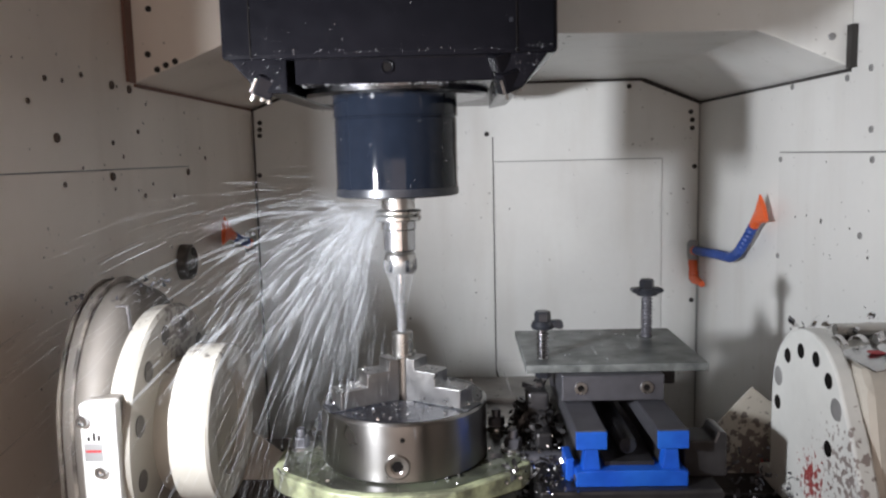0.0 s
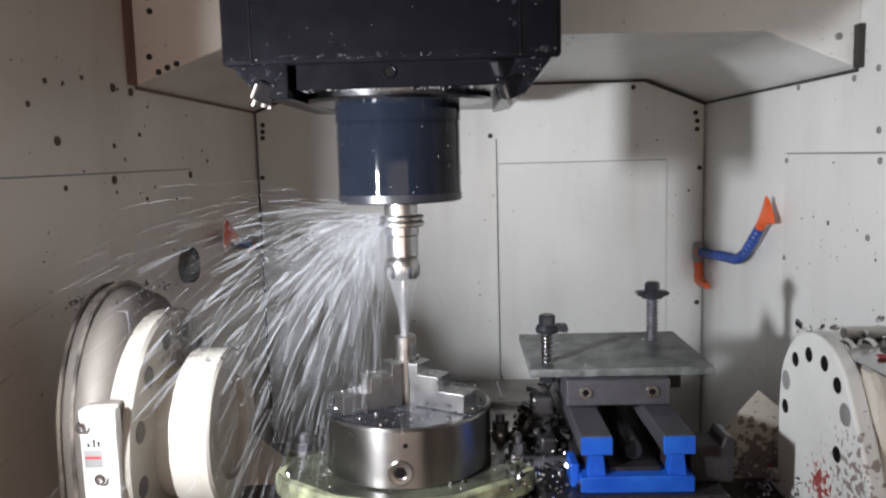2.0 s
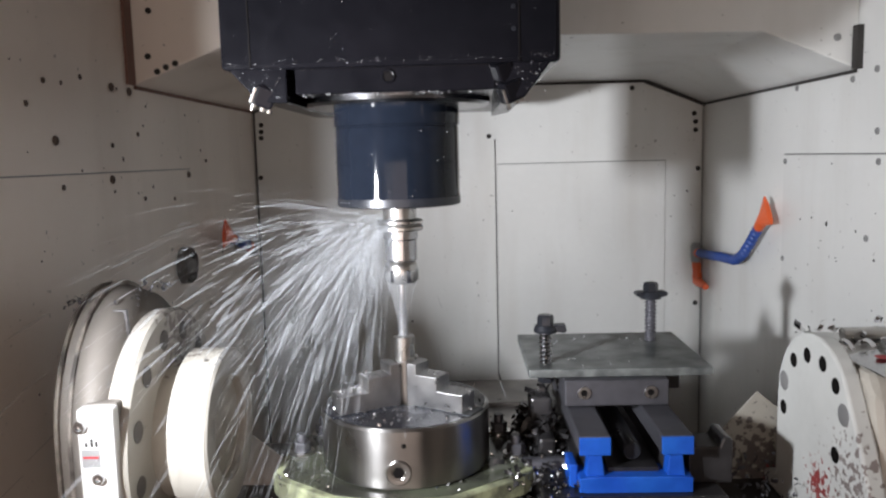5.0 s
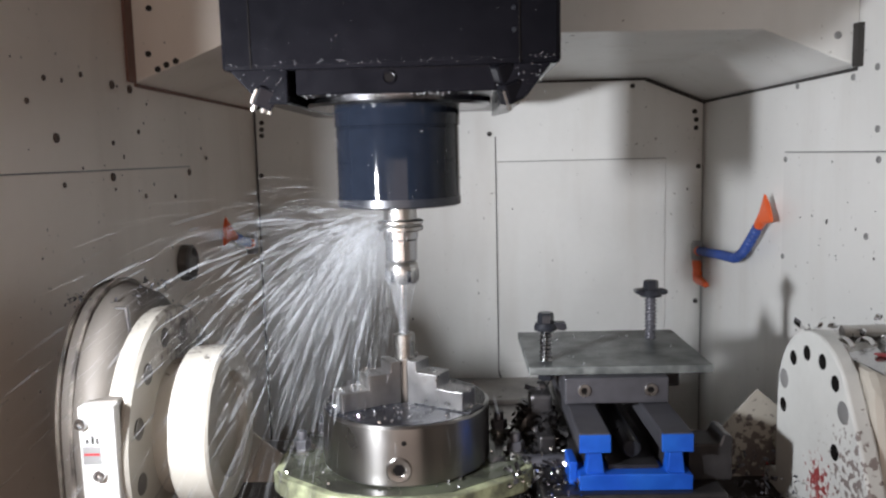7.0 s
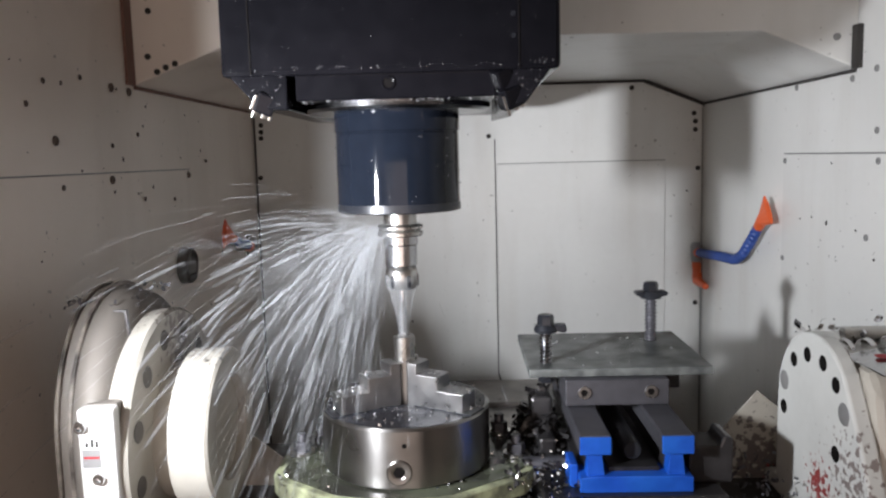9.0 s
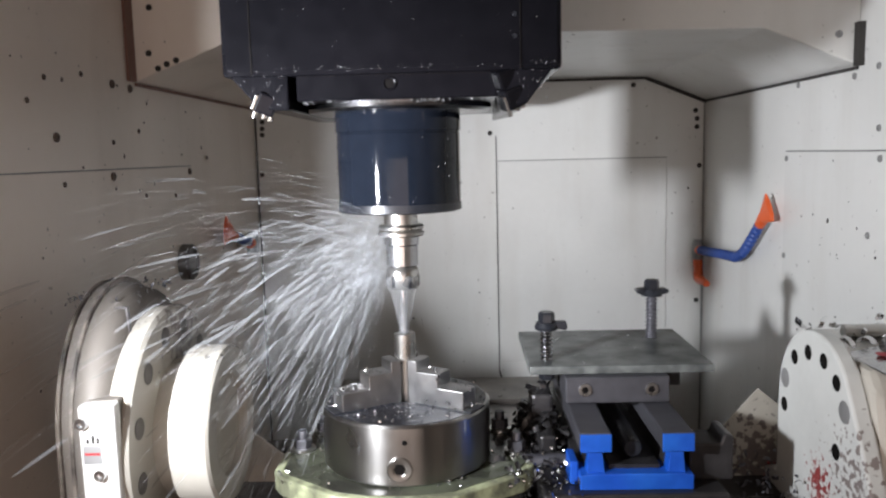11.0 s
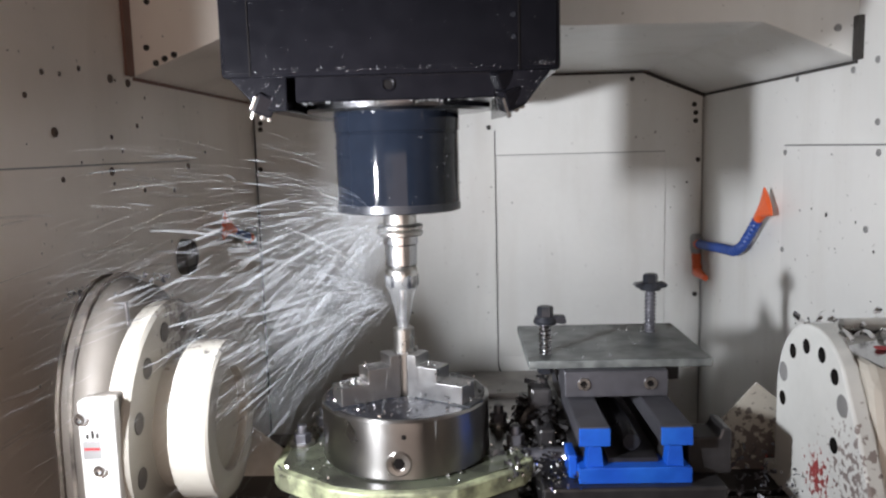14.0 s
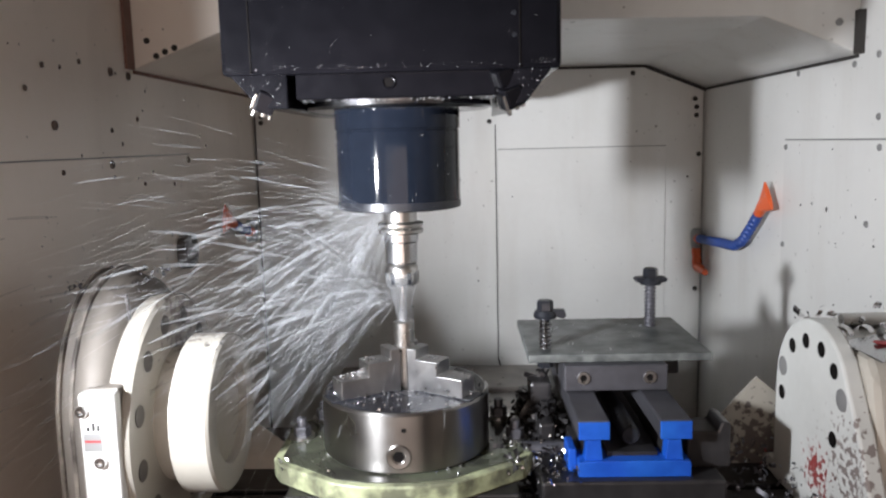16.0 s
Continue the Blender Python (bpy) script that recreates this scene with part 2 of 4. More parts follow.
def box(x0, x1, y0, y1, z0, z1, bevel=0.0, bm=None):
    one = bmesh.new()
    bmesh.ops.create_cube(one, size=1)
    bmesh.ops.scale(one, vec=(x1 - x0, y1 - y0, z1 - z0), verts=one.verts)
    bmesh.ops.translate(one, vec=((x0 + x1) / 2, (y0 + y1) / 2, (z0 + z1) / 2), verts=one.verts)
    if bevel:
        bmesh.ops.bevel(one, geom=one.edges[:], offset=bevel, segments=2, affect="EDGES", profile=0.5)
    return join(one, bm)


def join(one, bm):
    if bm is None:
        return one
    me = bpy.data.meshes.new("tmp")
    one.to_mesh(me)
    one.free()
    bm.from_mesh(me)
    bpy.data.meshes.remove(me)
    return bm


def lathe(profile, n=48, axis="z", at=(0, 0, 0), bm=None, sharp=30):
    """Turns (radius, height) pairs about an axis."""
    one = bmesh.new()
    rings = []
    for r, h in profile:
        if r <= 1e-6:
            rings.append([one.verts.new((0, 0, h))])
        else:
            rings.append([one.verts.new((r * math.cos(2 * math.pi * i / n), r * math.sin(2 * math.pi * i / n), h)) for i in range(n)])
    for a, b in zip(rings, rings[1:]):
        for i in range(n):
            q = [a[i % len(a)], a[(i + 1) % len(a)], b[(i + 1) % len(b)], b[i % len(b)]]
            q = list(dict.fromkeys(q))
            if len(q) > 2:
                one.faces.new(q)
    bmesh.ops.recalc_face_normals(one, faces=one.faces)
    for fc in one.faces:
        fc.smooth = True
    for ed in one.edges:
        if len(ed.link_faces) == 2 and ed.calc_face_angle(0) > radians(sharp):
            ed.smooth = False
    turn = {"z": Matrix.Identity(4), "x": Matrix.Rotation(radians(90), 4, "Y"), "y": Matrix.Rotation(radians(-90), 4, "X")}[axis]
    bmesh.ops.transform(one, matrix=Matrix.Translation(at) @ turn, verts=one.verts)
    return join(one, bm)


def prism(outline, h0, h1, axis="z", bevel=0.0, bm=None):
    """Extrudes an outline. z: (x, y); y: (x, z); x: (y, z)."""
    one = bmesh.new()
    put = {"z": lambda u, v, h: (u, v, h), "y": lambda u, v, h: (u, h, v), "x": lambda u, v, h: (h, u, v)}[axis]
    a = [one.verts.new(put(u, v, h0)) for u, v in outline]
    b = [one.verts.new(put(u, v, h1)) for u, v in outline]
    one.faces.new(a)
    one.faces.new(b[::-1])
    for i in range(len(a)):
        j = (i + 1) % len(a)
        one.faces.new((a[i], b[i], b[j], a[j]))
    bmesh.ops.recalc_face_normals(one, faces=one.faces)
    if bevel:
        bmesh.ops.bevel(one, geom=one.edges[:], offset=bevel, segments=2, affect="EDGES", profile=0.5)
    return join(one, bm)


def arc(cx, cy, r, a0, a1, n):
    return [(cx + r * math.cos(radians(a0 + (a1 - a0) * i / n)), cy + r * math.sin(radians(a0 + (a1 - a0) * i / n))) for i in range(n + 1)]


# ---- enclosure ----
XL, XR, YB, YH, YL, ZT = -0.555, 0.848, 1.25, 0.33, 0.375, 1.6


def screw_mesh(r, axis, sign):
    """A round screw head with a hex recess, rising from its seat along the axis."""
    h = r * 0.45
    return lathe([(0, h * 0.4), (r * 0.5, h * 0.4), (r * 0.55, h), (r * 0.85, h), (r, h * 0.7), (r, 0)], 16, axis) if sign > 0 else lathe([(0, -h * 0.4), (r * 0.5, -h * 0.4), (r * 0.55, -h), (r * 0.85, -h), (r, -h * 0.7), (r, 0)], 16, axis)


def screws(parent, axis, sign, places, r=0.008, material=None, name="screw"):
    first = None
    for p in places:
        if first is None:
            first = part(name, screw_mesh(r, axis, sign), material or GREYPLUG, parent)
            ob = first
        else:
            ob = new(name, first.data)
            ob.parent = parent
        ob.location = p


def enclosure():
    s = "structure"
    left = tagged(part("wall_left", box(XL - 0.03, XL, -1.6, YB, -0.45, ZT), LEFTWALL), "off-white enamelled sheet side wall, splashed with coolant", "wall", kind=s)
    part("panel", box(XL, XL + 0.003, -1.55, 0.66, -0.44, 0.545, 0.001), LEFTWALL, left)
    part("seam", box(XL, XL + 0.0015, -1.55, 0.66, 0.545, 0.5472), GREYPLUG, left)
    right = tagged(part("wall_right", box(XR, XR + 0.03, -1.6, YB, -0.45, ZT), WALL), "white enamelled sheet steel side wall with screws", "wall", kind=s)
    part("panel", box(XR - 0.003, XR, -1.55, 0.645, -0.44, 0.545, 0.001), WALL, right)
    part("seam", box(XR - 0.0015, XR, -1.55, 0.645, 0.545, 0.548), GREYPLUG, right)
    back = tagged(part("wall_back", box(XL - 0.03, XR + 0.03, YB, YB + 0.03, -0.45, ZT), WALL), "white enamelled sheet steel rear wall with an access panel", "wall", kind=s)
    part("access_panel", box(0.206, 0.73, YB - 0.006, YB, -0.11, 0.532, 0.002), WALL, back)
    part("seam", box(0.2, 0.2028, YB - 0.003, YB, -0.14, 0.61), RUBBER, back)
    part("seam", prism([(0.199, -0.14), (0.204, -0.14), (0.226, -0.215), (0.22, -0.215)], YB - 0.003, YB, "y"), RUBBER, back)
    part("seam", box(0.206, 0.73, YB - 0.003, YB, 0.532, 0.5345), GREYPLUG, back)
    part("corner_seam", box(XR - 0.0055, XR - 0.0035, YB - 0.006, YB, -0.4, 0.71), GREYPLUG, back)
    part("corner_seam", box(XL + 0.0035, XL + 0.007, YB - 0.008, YB, -0.4, 0.71), RUBBER, back)
    screws(back, "y", -1, [(0.183, YB, 0.62), (0.626, YB, 0.756), (0.817, YB, 0.674), (0.822, YB, 0.649), (0.822, YB, 0.624), (0.831, YB, 0.505), (0.828, YB, 0.08), (-0.529, YB, 0.672), (-0.53, YB, 0.651), (-0.531, YB, 0.632), (-0.538, YB, 0.508)], 0.0075, RUBBER)
    screws(right, "x", -1, [(XR - 0.003, y, z) for y, z in ((0.635, 0.53), (0.235, 0.532), (0.635, 0.304), (0.267, 0.39))] + [(XR, y, z) for y, z in ((0.258, 0.698), (0.344, 0.688), (0.59, 0.692), (0.249, 0.587))], 0.0065)
    screws(left, "x", 1, [(XL + 0.003, y, z) for y, z in ((0.643, 0.533), (0.243, 0.533))] + [(XL, y, z) for y, z in ((0.272, 0.704), (0.349, 0.702), (0.058, 0.601))], 0.008, RUST)
    screws(left, "x", 1, [(XL + 0.003, y, z) for y, z in ((0.386, 0.49), (0.546, 0.481), (0.067, 0.525))] + [(XL, y, z) for y, z in ((0.156, 0.711), (0.036, 0.694), (-0.017, 0.655), (0.378, 0.62), (0.261, 0.596), (0.782, 0.565))], 0.0048, RUST, "rivet")
    # unseen door side, added behind the camera; window opening made for the fill
    front = tagged(part("wall_front", box(XL - 0.03, XR + 0.03, -1.63, -1.6, -0.45, -0.06), DOOR), "plain dark grey machine door with a window", "wall", kind=s)
    part("lintel", box(XL - 0.03, XR + 0.03, -1.63, -1.6, 0.56, ZT), DOOR, front)
    part("jamb", box(XL - 0.03, -0.56 + 0.01, -1.63, -1.6, -0.06, 0.56), DOOR, front)
    part("jamb", box(0.56, XR + 0.03, -1.63, -1.6, -0.06, 0.56), DOOR, front)
    win = tagged(part("window_1", box(-0.55, 0.56, -1.62, -1.612, -0.06, 0.56), GLASS), "clear glass window in the machine door", "window", kind=s)
    win.visible_shadow = False
    tagged(part("ceiling", box(XL - 0.03, XR + 0.03, -1.63, YB + 0.03, ZT, ZT + 0.03), WALL), "plain machine roof", "ceiling", kind=s)
    tagged(part("floor", box(XL - 0.03, XR + 0.03, -1.63, YB + 0.03, -0.48, -0.45), PAN), "dark wet machine pan", "floor", kind=s)
    hood = tagged(part("hood", prism([(0.225, 0.785), (0.668, 0.78), (XR, 0.706), (XR, ZT), (0.225, ZT)], YH, YB, "y", 0.003), WALL), "white folded sheet metal hood around the milling head", "hood", kind=s)
    # same hood, in the enamel whose colour carries the left side's warm light
    part("hood_side", prism([(XL, 0.716), (-0.375, 0.785), (-0.27, 0.785), (-0.27, ZT), (XL, ZT)], YL, YB, "y", 0.003), LEFTWALL, hood)
    # dark sealant where the hood meets the walls
    part("sealant", box(XR - 0.004, XR, YH, YB, 0.699, 0.7055), RUBBER, hood)
    part("sealant", box(XL, XL + 0.004, YL, YB, 0.709, 0.7155), BROWN, hood)
    part("sealant", box(0.23, 0.668, YB - 0.006, YB, 0.772, 0.7795), RUBBER, hood)
    part("sealant", prism([(0.664, 0.77), (0.672, 0.778), (XR, 0.705), (XR, 0.695)], YB - 0.006, YB, "y"), RUBBER, hood)
    part("sealant", prism([(-0.379, 0.783), (-0.371, 0.776), (XL, 0.706), (XL, 0.714)], YB - 0.006, YB, "y"), RUBBER, hood)
    part("edge_strip", box(XR - 0.012, XR, YH - 0.02, YH - 0.001, 0.705, 0.785), RUBBER, hood)
    # brown strip put where the gap at the hood's left edge lies in shade
    part("edge_strip", box(XL, XL + 0.006, YL - 0.035, YL - 0.001, 0.716, 1.1), BROWN, hood)
    screws(hood, "y", -1, [(0.808, YH, 0.765)], 0.007)
    screws(hood, "y", -1, [(-0.522, YL, 0.772), (-0.505, YL, 0.742), (-0.487, YL, 0.75), (-0.468, YL, 0.757), (-0.515, YL, 0.86)], 0.006, RUBBER)


enclosure()


def work_lamp():
    m = look(LAMP_EYE, LAMP_TO)
    t = thing("work_lamp", "white glowing work lamp on the machine wall", "lamp")
    t.matrix_world = m
    part("case", box(-0.035, 0.035, -0.1, 0.1, 0.012, 0.022, 0.003), GREYPLUG, t)
    arm = part("wall_bracket", box(-0.0145, 0.045, -0.012, 0.012, -0.02, 0.02, 0.002), GREYPLUG, t)
    arm.matrix_basis = m.inverted() @ Matrix.Translation((-0.54, -0.745, 0.475))
    # unseen plate added to keep lamp light off the left wall and rotary body
    flap = part("flap", box(-0.028, 0.048, -0.003, 0.003, -0.14, 0.16, 0.001), RUBBER, t)
    flap.matrix_basis = m.inverted() @ Matrix.Translation((-0.527, -0.6, 0.485))
    part("lens", box(-0.02, 0.02, -0.08, 0.08, 0.006, 0.011), LENS, t)


work_lamp()

# ---- guards, table and base ----


def guard(label, outline, material, y):
    t = thing("chip_guard", label, "guard")
    part("sheet", prism(outline, y, y + 0.004, "y", 0.001), material, t)
    x = sum(p[0] for p in outline) / len(outline)
    part("stay", prism([(y + 0.004, 0.0), (y + 0.05, 0.0), (y + 0.004, 0.05)], x - 0.002, x + 0.002, "x"), material, t)


guard("beige sheet guard on its corner beside the tail support, splashed", [(0.451, 0.0), (0.512, 0.069), (0.587, 0.154), (0.628, 0.121), (0.70, 0.05), (0.70, 0.0)], SPLASHED, 0.1)
guard("beige sheet guard on its corner beside the rotary head", [(-0.164, 0.0), (-0.233, 0.056), (-0.275, 0.09), (-0.32, 0.05), (-0.36, 0.0)], BEIGE, 0.1)


def table():
    t = thing("machine_table", "dark wet cast iron machine table with slots", "table")
    for i, (y0, y1) in enumerate([(-0.3, -0.22), (-0.2, -0.11), (-0.09, 0.0), (0.02, 0.11), (0.13, 0.22), (0.24, 0.3)]):
        part("slot_rib", box(-0.53, 0.78, y0, y1, -0.03, 0.0, 0.0015), IRON, t)
    part("slab", box(-0.53, 0.78, -0.3, 0.3, -0.12, -0.03, 0.004), IRON, t)
    t2 = thing("way_cover", "dark oily stepped steel way cover behind the table", "way cover")
    for i in range(4):
        part("section", box(-0.3, 0.56, 0.31 + 0.23 * i, 0.31 + 0.23 * (i + 1) - 0.004, -0.4, -0.19 + 0.012 * i, 0.003), PAN, t2)
    t3 = thing("rear_rail", "dark oily rail along the rear wall", "rail")
    part("bar", box(0.1, 0.42, YB - 0.06, YB - 0.008, -0.235, -0.21, 0.003), DARKSTEEL, t3)
    part("bar", box(0.1, 0.42, YB - 0.06, YB - 0.008, -0.308, -0.292, 0.003), DARKSTEEL, t3)
    for x in (0.14, 0.38):
        part("foot", box(x, x + 0.03, YB - 0.05, YB - 0.01, -0.45, -0.235, 0.002), DARKSTEEL, t3)


table()

# ---- milling head ----


def drops(n, place, size, seed):
    rng = random.Random(seed)
    bm = bmesh.new()
    for i in range(n):
        p = place(rng)
        r = rng.uniform(*size)
        one = bmesh.new()
        bmesh.ops.create_icosphere(one, subdivisions=1, radius=r)
        bmesh.ops.transform(one, matrix=Matrix.Translation(p) @ Matrix.Diagonal((1, 1, rng.uniform(1.0, 1.8), 1)), verts=one.verts)
        for fc in one.faces:
            fc.smooth = True
        join(one, bm)
    return bm


def spindle_head():
    t = thing("spindle_head", "black enamelled milling head with a dark steel spindle nose, dripping", "spindle head", (0, 0, 0.49))
    body = part("housing", box(-0.208, 0.224, -0.18, 0.9, 0.193, 0.85, 0.006), BLACK, t)
    screws(body, "y", -1, [(0.165, -0.18, 0.262), (0.165, -0.18, 0.235), (0.168, -0.18, 0.31)], 0.003, BLACKOX, "screw")
    part("panel_seam", box(0.171, 0.1725, -0.1812, -0.179, 0.195, 0.85), HOLE, body)
    part("panel_seam", box(-0.1705, -0.169, -0.1812, -0.179, 0.195, 0.85), HOLE, body)
    shroud = [(-0.2, 0.2), (-0.197, 0.192), (-0.162, 0.152), (-0.125, 0.150), (-0.125, 0.2)]
    part("shroud", prism(shroud, -0.175, 0.2, "y", 0.002), BLACK, t)
    part("shroud", prism([(0.214, 0.2), (0.211, 0.192), (0.18, 0.152), (0.15, 0.146), (0.15, 0.2)], -0.175, 0.2, "y", 0.002), BLACK, t)
    front = part("front_block", box(-0.118, 0.143, -0.162, 0.2, 0.162, 0.2, 0.003), BLACK, t)
    part("plug_ring", lathe([(0.006, -0.0005), (0.0065, -0.002), (0.008, -0.0025), (0.0095, -0.0015), (0.0095, 0.002)], 24, "y", (0.004, -0.162, 0.182)), BLACK, front)
    part("plug", box(-0.0015, 0.0095, -0.1628, -0.161, 0.1765, 0.1875, 0.0002), HOLE, front)
    part("flange", lathe([(0.09, 0.152), (0.135, 0.152), (0.141, 0.156), (0.141, 0.163), (0.09, 0.163)], 72), WETRING, t, "wet steel ring")
    nose = part("spindle_nose", lathe([(0.034, 0.0), (0.088, 0.0), (0.0925, 0.004), (0.0925, 0.114), (0.0915, 0.115), (0.0915, 0.117), (0.094, 0.118), (0.094, 0.165), (0, 0.165), (0, 0.03), (0.034, 0.03)], 80), NAVY, t)
    part("nose_rim", lathe([(0.089, -0.001), (0.0935, 0.001), (0.0935, 0.012), (0.0927, 0.012)], 80), BLACKOX, nose, "dark steel rim")
    screws(nose, "z", -1, [(0.066 * math.cos(a), 0.066 * math.sin(a), 0.0) for a in (0.3, 1.1, 1.9, 2.7, 3.5, 4.3, 5.1, 5.9)], 0.006, BLACKOX, "cap_screw")
    for x, lean in ((-0.158, 28), (0.162, -28)):
        n = part("coolant_nozzle", box(-0.013, 0.013, -0.012, 0.014, -0.011, 0.016, 0.003), BLACK, t, "dark metal coolant nozzle block")
        n.matrix_basis = pose(x, -0.165, 0.158, 12, lean * 0.8, 20)
        for k, dx in enumerate((-0.009, 0.003, 0.012)):
            tip = part("nozzle_tip", lathe([(0.002, -0.02 + 0.003 * k), (0.003, -0.02 + 0.003 * k), (0.0036, -0.016), (0.0036, -0.0115), (0, -0.0115)], 12), STEEL, n)
            tip.location = (dx, 0, 0)
        part("bracket", box(-0.012, 0.012, -0.004, 0.02, 0.016, 0.04, 0.003), BLACK, n)
        # bright plate added where the dark block mirrors the lamp
        part("cap", box(-0.0165, -0.0125, -0.011, 0.011, -0.01, 0.01, 0.001), HOLDER, n, "bright steel plate standing in for the lamp's reflection")
    # hanging water along the lower edges
    tagged(part("water", drops(34, lambda g: (g.uniform(-0.115, 0.14), -0.163 + g.uniform(0, 0.004), 0.161 + g.uniform(-0.002, 0.001)), (0.0007, 0.0015), 3), WATER, t), kind="stuff")
    tagged(part("water", drops(70, lambda g: (g.choice((-1, 1)) * g.uniform(0.135, 0.2) + 0.007, -0.177, g.uniform(0.155, 0.197)), (0.0003, 0.0008), 4), WATER, t), kind="stuff")
    tagged(part("water", drops(70, lambda g: (g.uniform(-0.2, 0.215), -0.181, 0.2 + g.uniform(-0.002, 0.004)), (0.0003, 0.0008), 5), WATER, t), kind="stuff")

    def on_nose(g):
        a = g.uniform(math.pi, 2 * math.pi)
        return (0.0935 * math.cos(a), 0.0935 * math.sin(a), g.uniform(0.01, 0.16))
    tagged(part("water", drops(46, on_nose, (0.0004, 0.001), 6), WATER, t), kind="stuff")

    def on_front(g):
        return (g.uniform(-0.2, 0.21), -0.1805, g.uniform(0.2, 0.33))
    tagged(part("water", drops(60, on_front, (0.0002, 0.0006), 7), WATER, t), kind="stuff")
    for ob in t.children:
        if ob is not nose:
            ob.location.z -= 0.007
    return t


def tool_holder():
    t = thing("tool_holder", "shiny wet collet holder with a long drill", "tool holder", (0, 0, 0.49))
    part("neck", lathe([(0.02, 0.02), (0.0255, 0.0), (0.0255, -0.021), (0.02, -0.023)], 48), STEEL, t)
    part("flange", lathe([(0.022, -0.021), (0.0335, -0.0225), (0.0352, -0.0245), (0.0352, -0.0275), (0.0305, -0.0305), (0.0352, -0.0335), (0.0352, -0.0375), (0.033, -0.0395), (0, -0.0395)], 48), STEEL, t)
    part("body", lathe([(0.0265, -0.0395), (0.0265, -0.052), (0.0246, -0.054), (0.0246, -0.084), (0.022, -0.087), (0, -0.087)], 48), HOLDER, t)
    part("collet_nut", lathe([(0.021, -0.087), (0.0235, -0.09), (0.025, -0.093), (0.025, -0.114), (0.021, -0.121), (0.008, -0.1225)], 48), STEEL, t)
    for i in range(6):
        ob = part("nut_notch", box(0.023, 0.0257, -0.003, 0.003, -0.117, -0.099, 0.0006), BLACKOX, t)
        ob.rotation_euler.z = math.pi * i / 3
    bm = bmesh.new()
    # two helical lands round a thin core
    lathe([(0.0056, -0.12), (0.0056, -0.155), (0.0045, -0.16), (0.0045, -0.2386), (0, -0.242)], 20, "z", (0, 0, 0), bm)
    part("drill_core", bm, BRIGHT, t)
    for k in range(2):
        one = bmesh.new()
        prev = None
        for i in range(61):
            z = -0.158 - 0.08 * i / 60
            a = math.pi * k + i * 0.26
            ring = [one.verts.new((r * math.cos(a + da), r * math.sin(a + da), z)) for r, da in ((0.004, -0.6), (0.0064, -0.5), (0.0064, 0.5), (0.004, 0.6))]
            if prev:
                for j in range(3):
                    one.faces.new((prev[j], prev[j + 1], ring[j + 1], ring[j]))
            prev = ring
        bmesh.ops.recalc_face_normals(one, faces=one.faces)
        part("drill_flute", one, BRIGHT, t)
    return t


HEAD, TOOL = spindle_head(), tool_holder()

# ---- chuck ----


def swarf(n, place, size, seed):
    """Small curled ribbons of cut metal."""
    rng = random.Random(seed)
    verts, faces = [], []
    for i in range(n):
        p = Vector(place(rng))
        L = rng.uniform(*size)
        turn = Euler((rng.uniform(0, 6.3), rng.uniform(0, 6.3), rng.uniform(0, 6.3))).to_matrix()
        w, curl, k = L * rng.uniform(0.15, 0.4), rng.uniform(0.5, 4.5), 6
        base = len(verts)
        for j in range(k + 1):
            a = curl * j / k
            r = L / max(curl, 0.5)
            c = Vector((r * math.sin(a), r * (1 - math.cos(a)), w * 0.6 * j / k))
            for side in (-w / 2, w / 2):
                verts.append(tuple(p + turn @ (c + Vector((0, 0, side)))))
        for j in range(k):
            b = base + 2 * j
            faces.append((b, b + 1, b + 3, b + 2))
    me = bpy.data.meshes.new("tmp")
    me.from_pydata(verts, [], faces)
    out = bmesh.new()
    out.from_mesh(me)
    bpy.data.meshes.remove(me)
    return out


def chuck():
    t = thing("chuck", "round ground steel three jaw chuck, wet and full of chips", "chuck", (0, 0, 0.09))
    part("body", lathe([(0.02, 0), (0.127, 0), (0.1305, 0.003), (0.1305, 0.086), (0.1275, 0.0895), (0.025, 0.09), (0.025, 0.05), (0, 0.05)], 128), CHUCK, t)
    ring = part("key_socket", lathe([(0.0085, -0.001), (0.0105, -0.002), (0.0105, -0.0032), (0.0165, -0.0038), (0.0185, -0.0025), (0.0185, 0.004), (0.0085, 0.004)], 36, "y", (0, 0, 0)), CHUCK, t, "round key socket")
    ring.location = (-0.002, -0.1298, 0.027)
    part("key_square", lathe([(0, -0.0012), (0.0088, -0.0012), (0.0088, 0.002)], 6, "y"), HOLE, ring)
    part("oil_hole", lathe([(0, -0.0008), (0.0028, -0.0012), (0.0038, 0)], 14, "y", (0.006, -0.1302, 0.066)), HOLE, t)
    prof = [(0.017, 0.082), (0.017, 0.157), (0.033, 0.157), (0.033, 0.141), (0.07, 0.141), (0.07, 0.12), (0.114, 0.12), (0.114, 0.082)]
    part("coolant_pool", lathe([(0.026, 0.09), (0.124, 0.09), (0.1245, 0.0903), (0.026, 0.0912)], 96), POOL, t, "dark oily coolant standing on the face")
    for a in (-30, 210, 90):
        j = part("jaw", prism(prof, -0.019, 0.019, "y", 0.0012), JAW, t)
        j.rotation_euler.z = radians(a)
        part("jaw_slide", box(0.03, 0.1285, -0.021, 0.021, 0.0895, 0.0925, 0.0008), BLACKOX, j)
    return t


chuck()
tagged(part("workpiece", lathe([(0.0066, 0.155), (0.0165, 0.155), (0.0165, 0.284), (0.0155, 0.285), (0.0066, 0.285)], 48), STEEL), "bright steel round bar clamped upright in the chuck jaws", "workpiece")


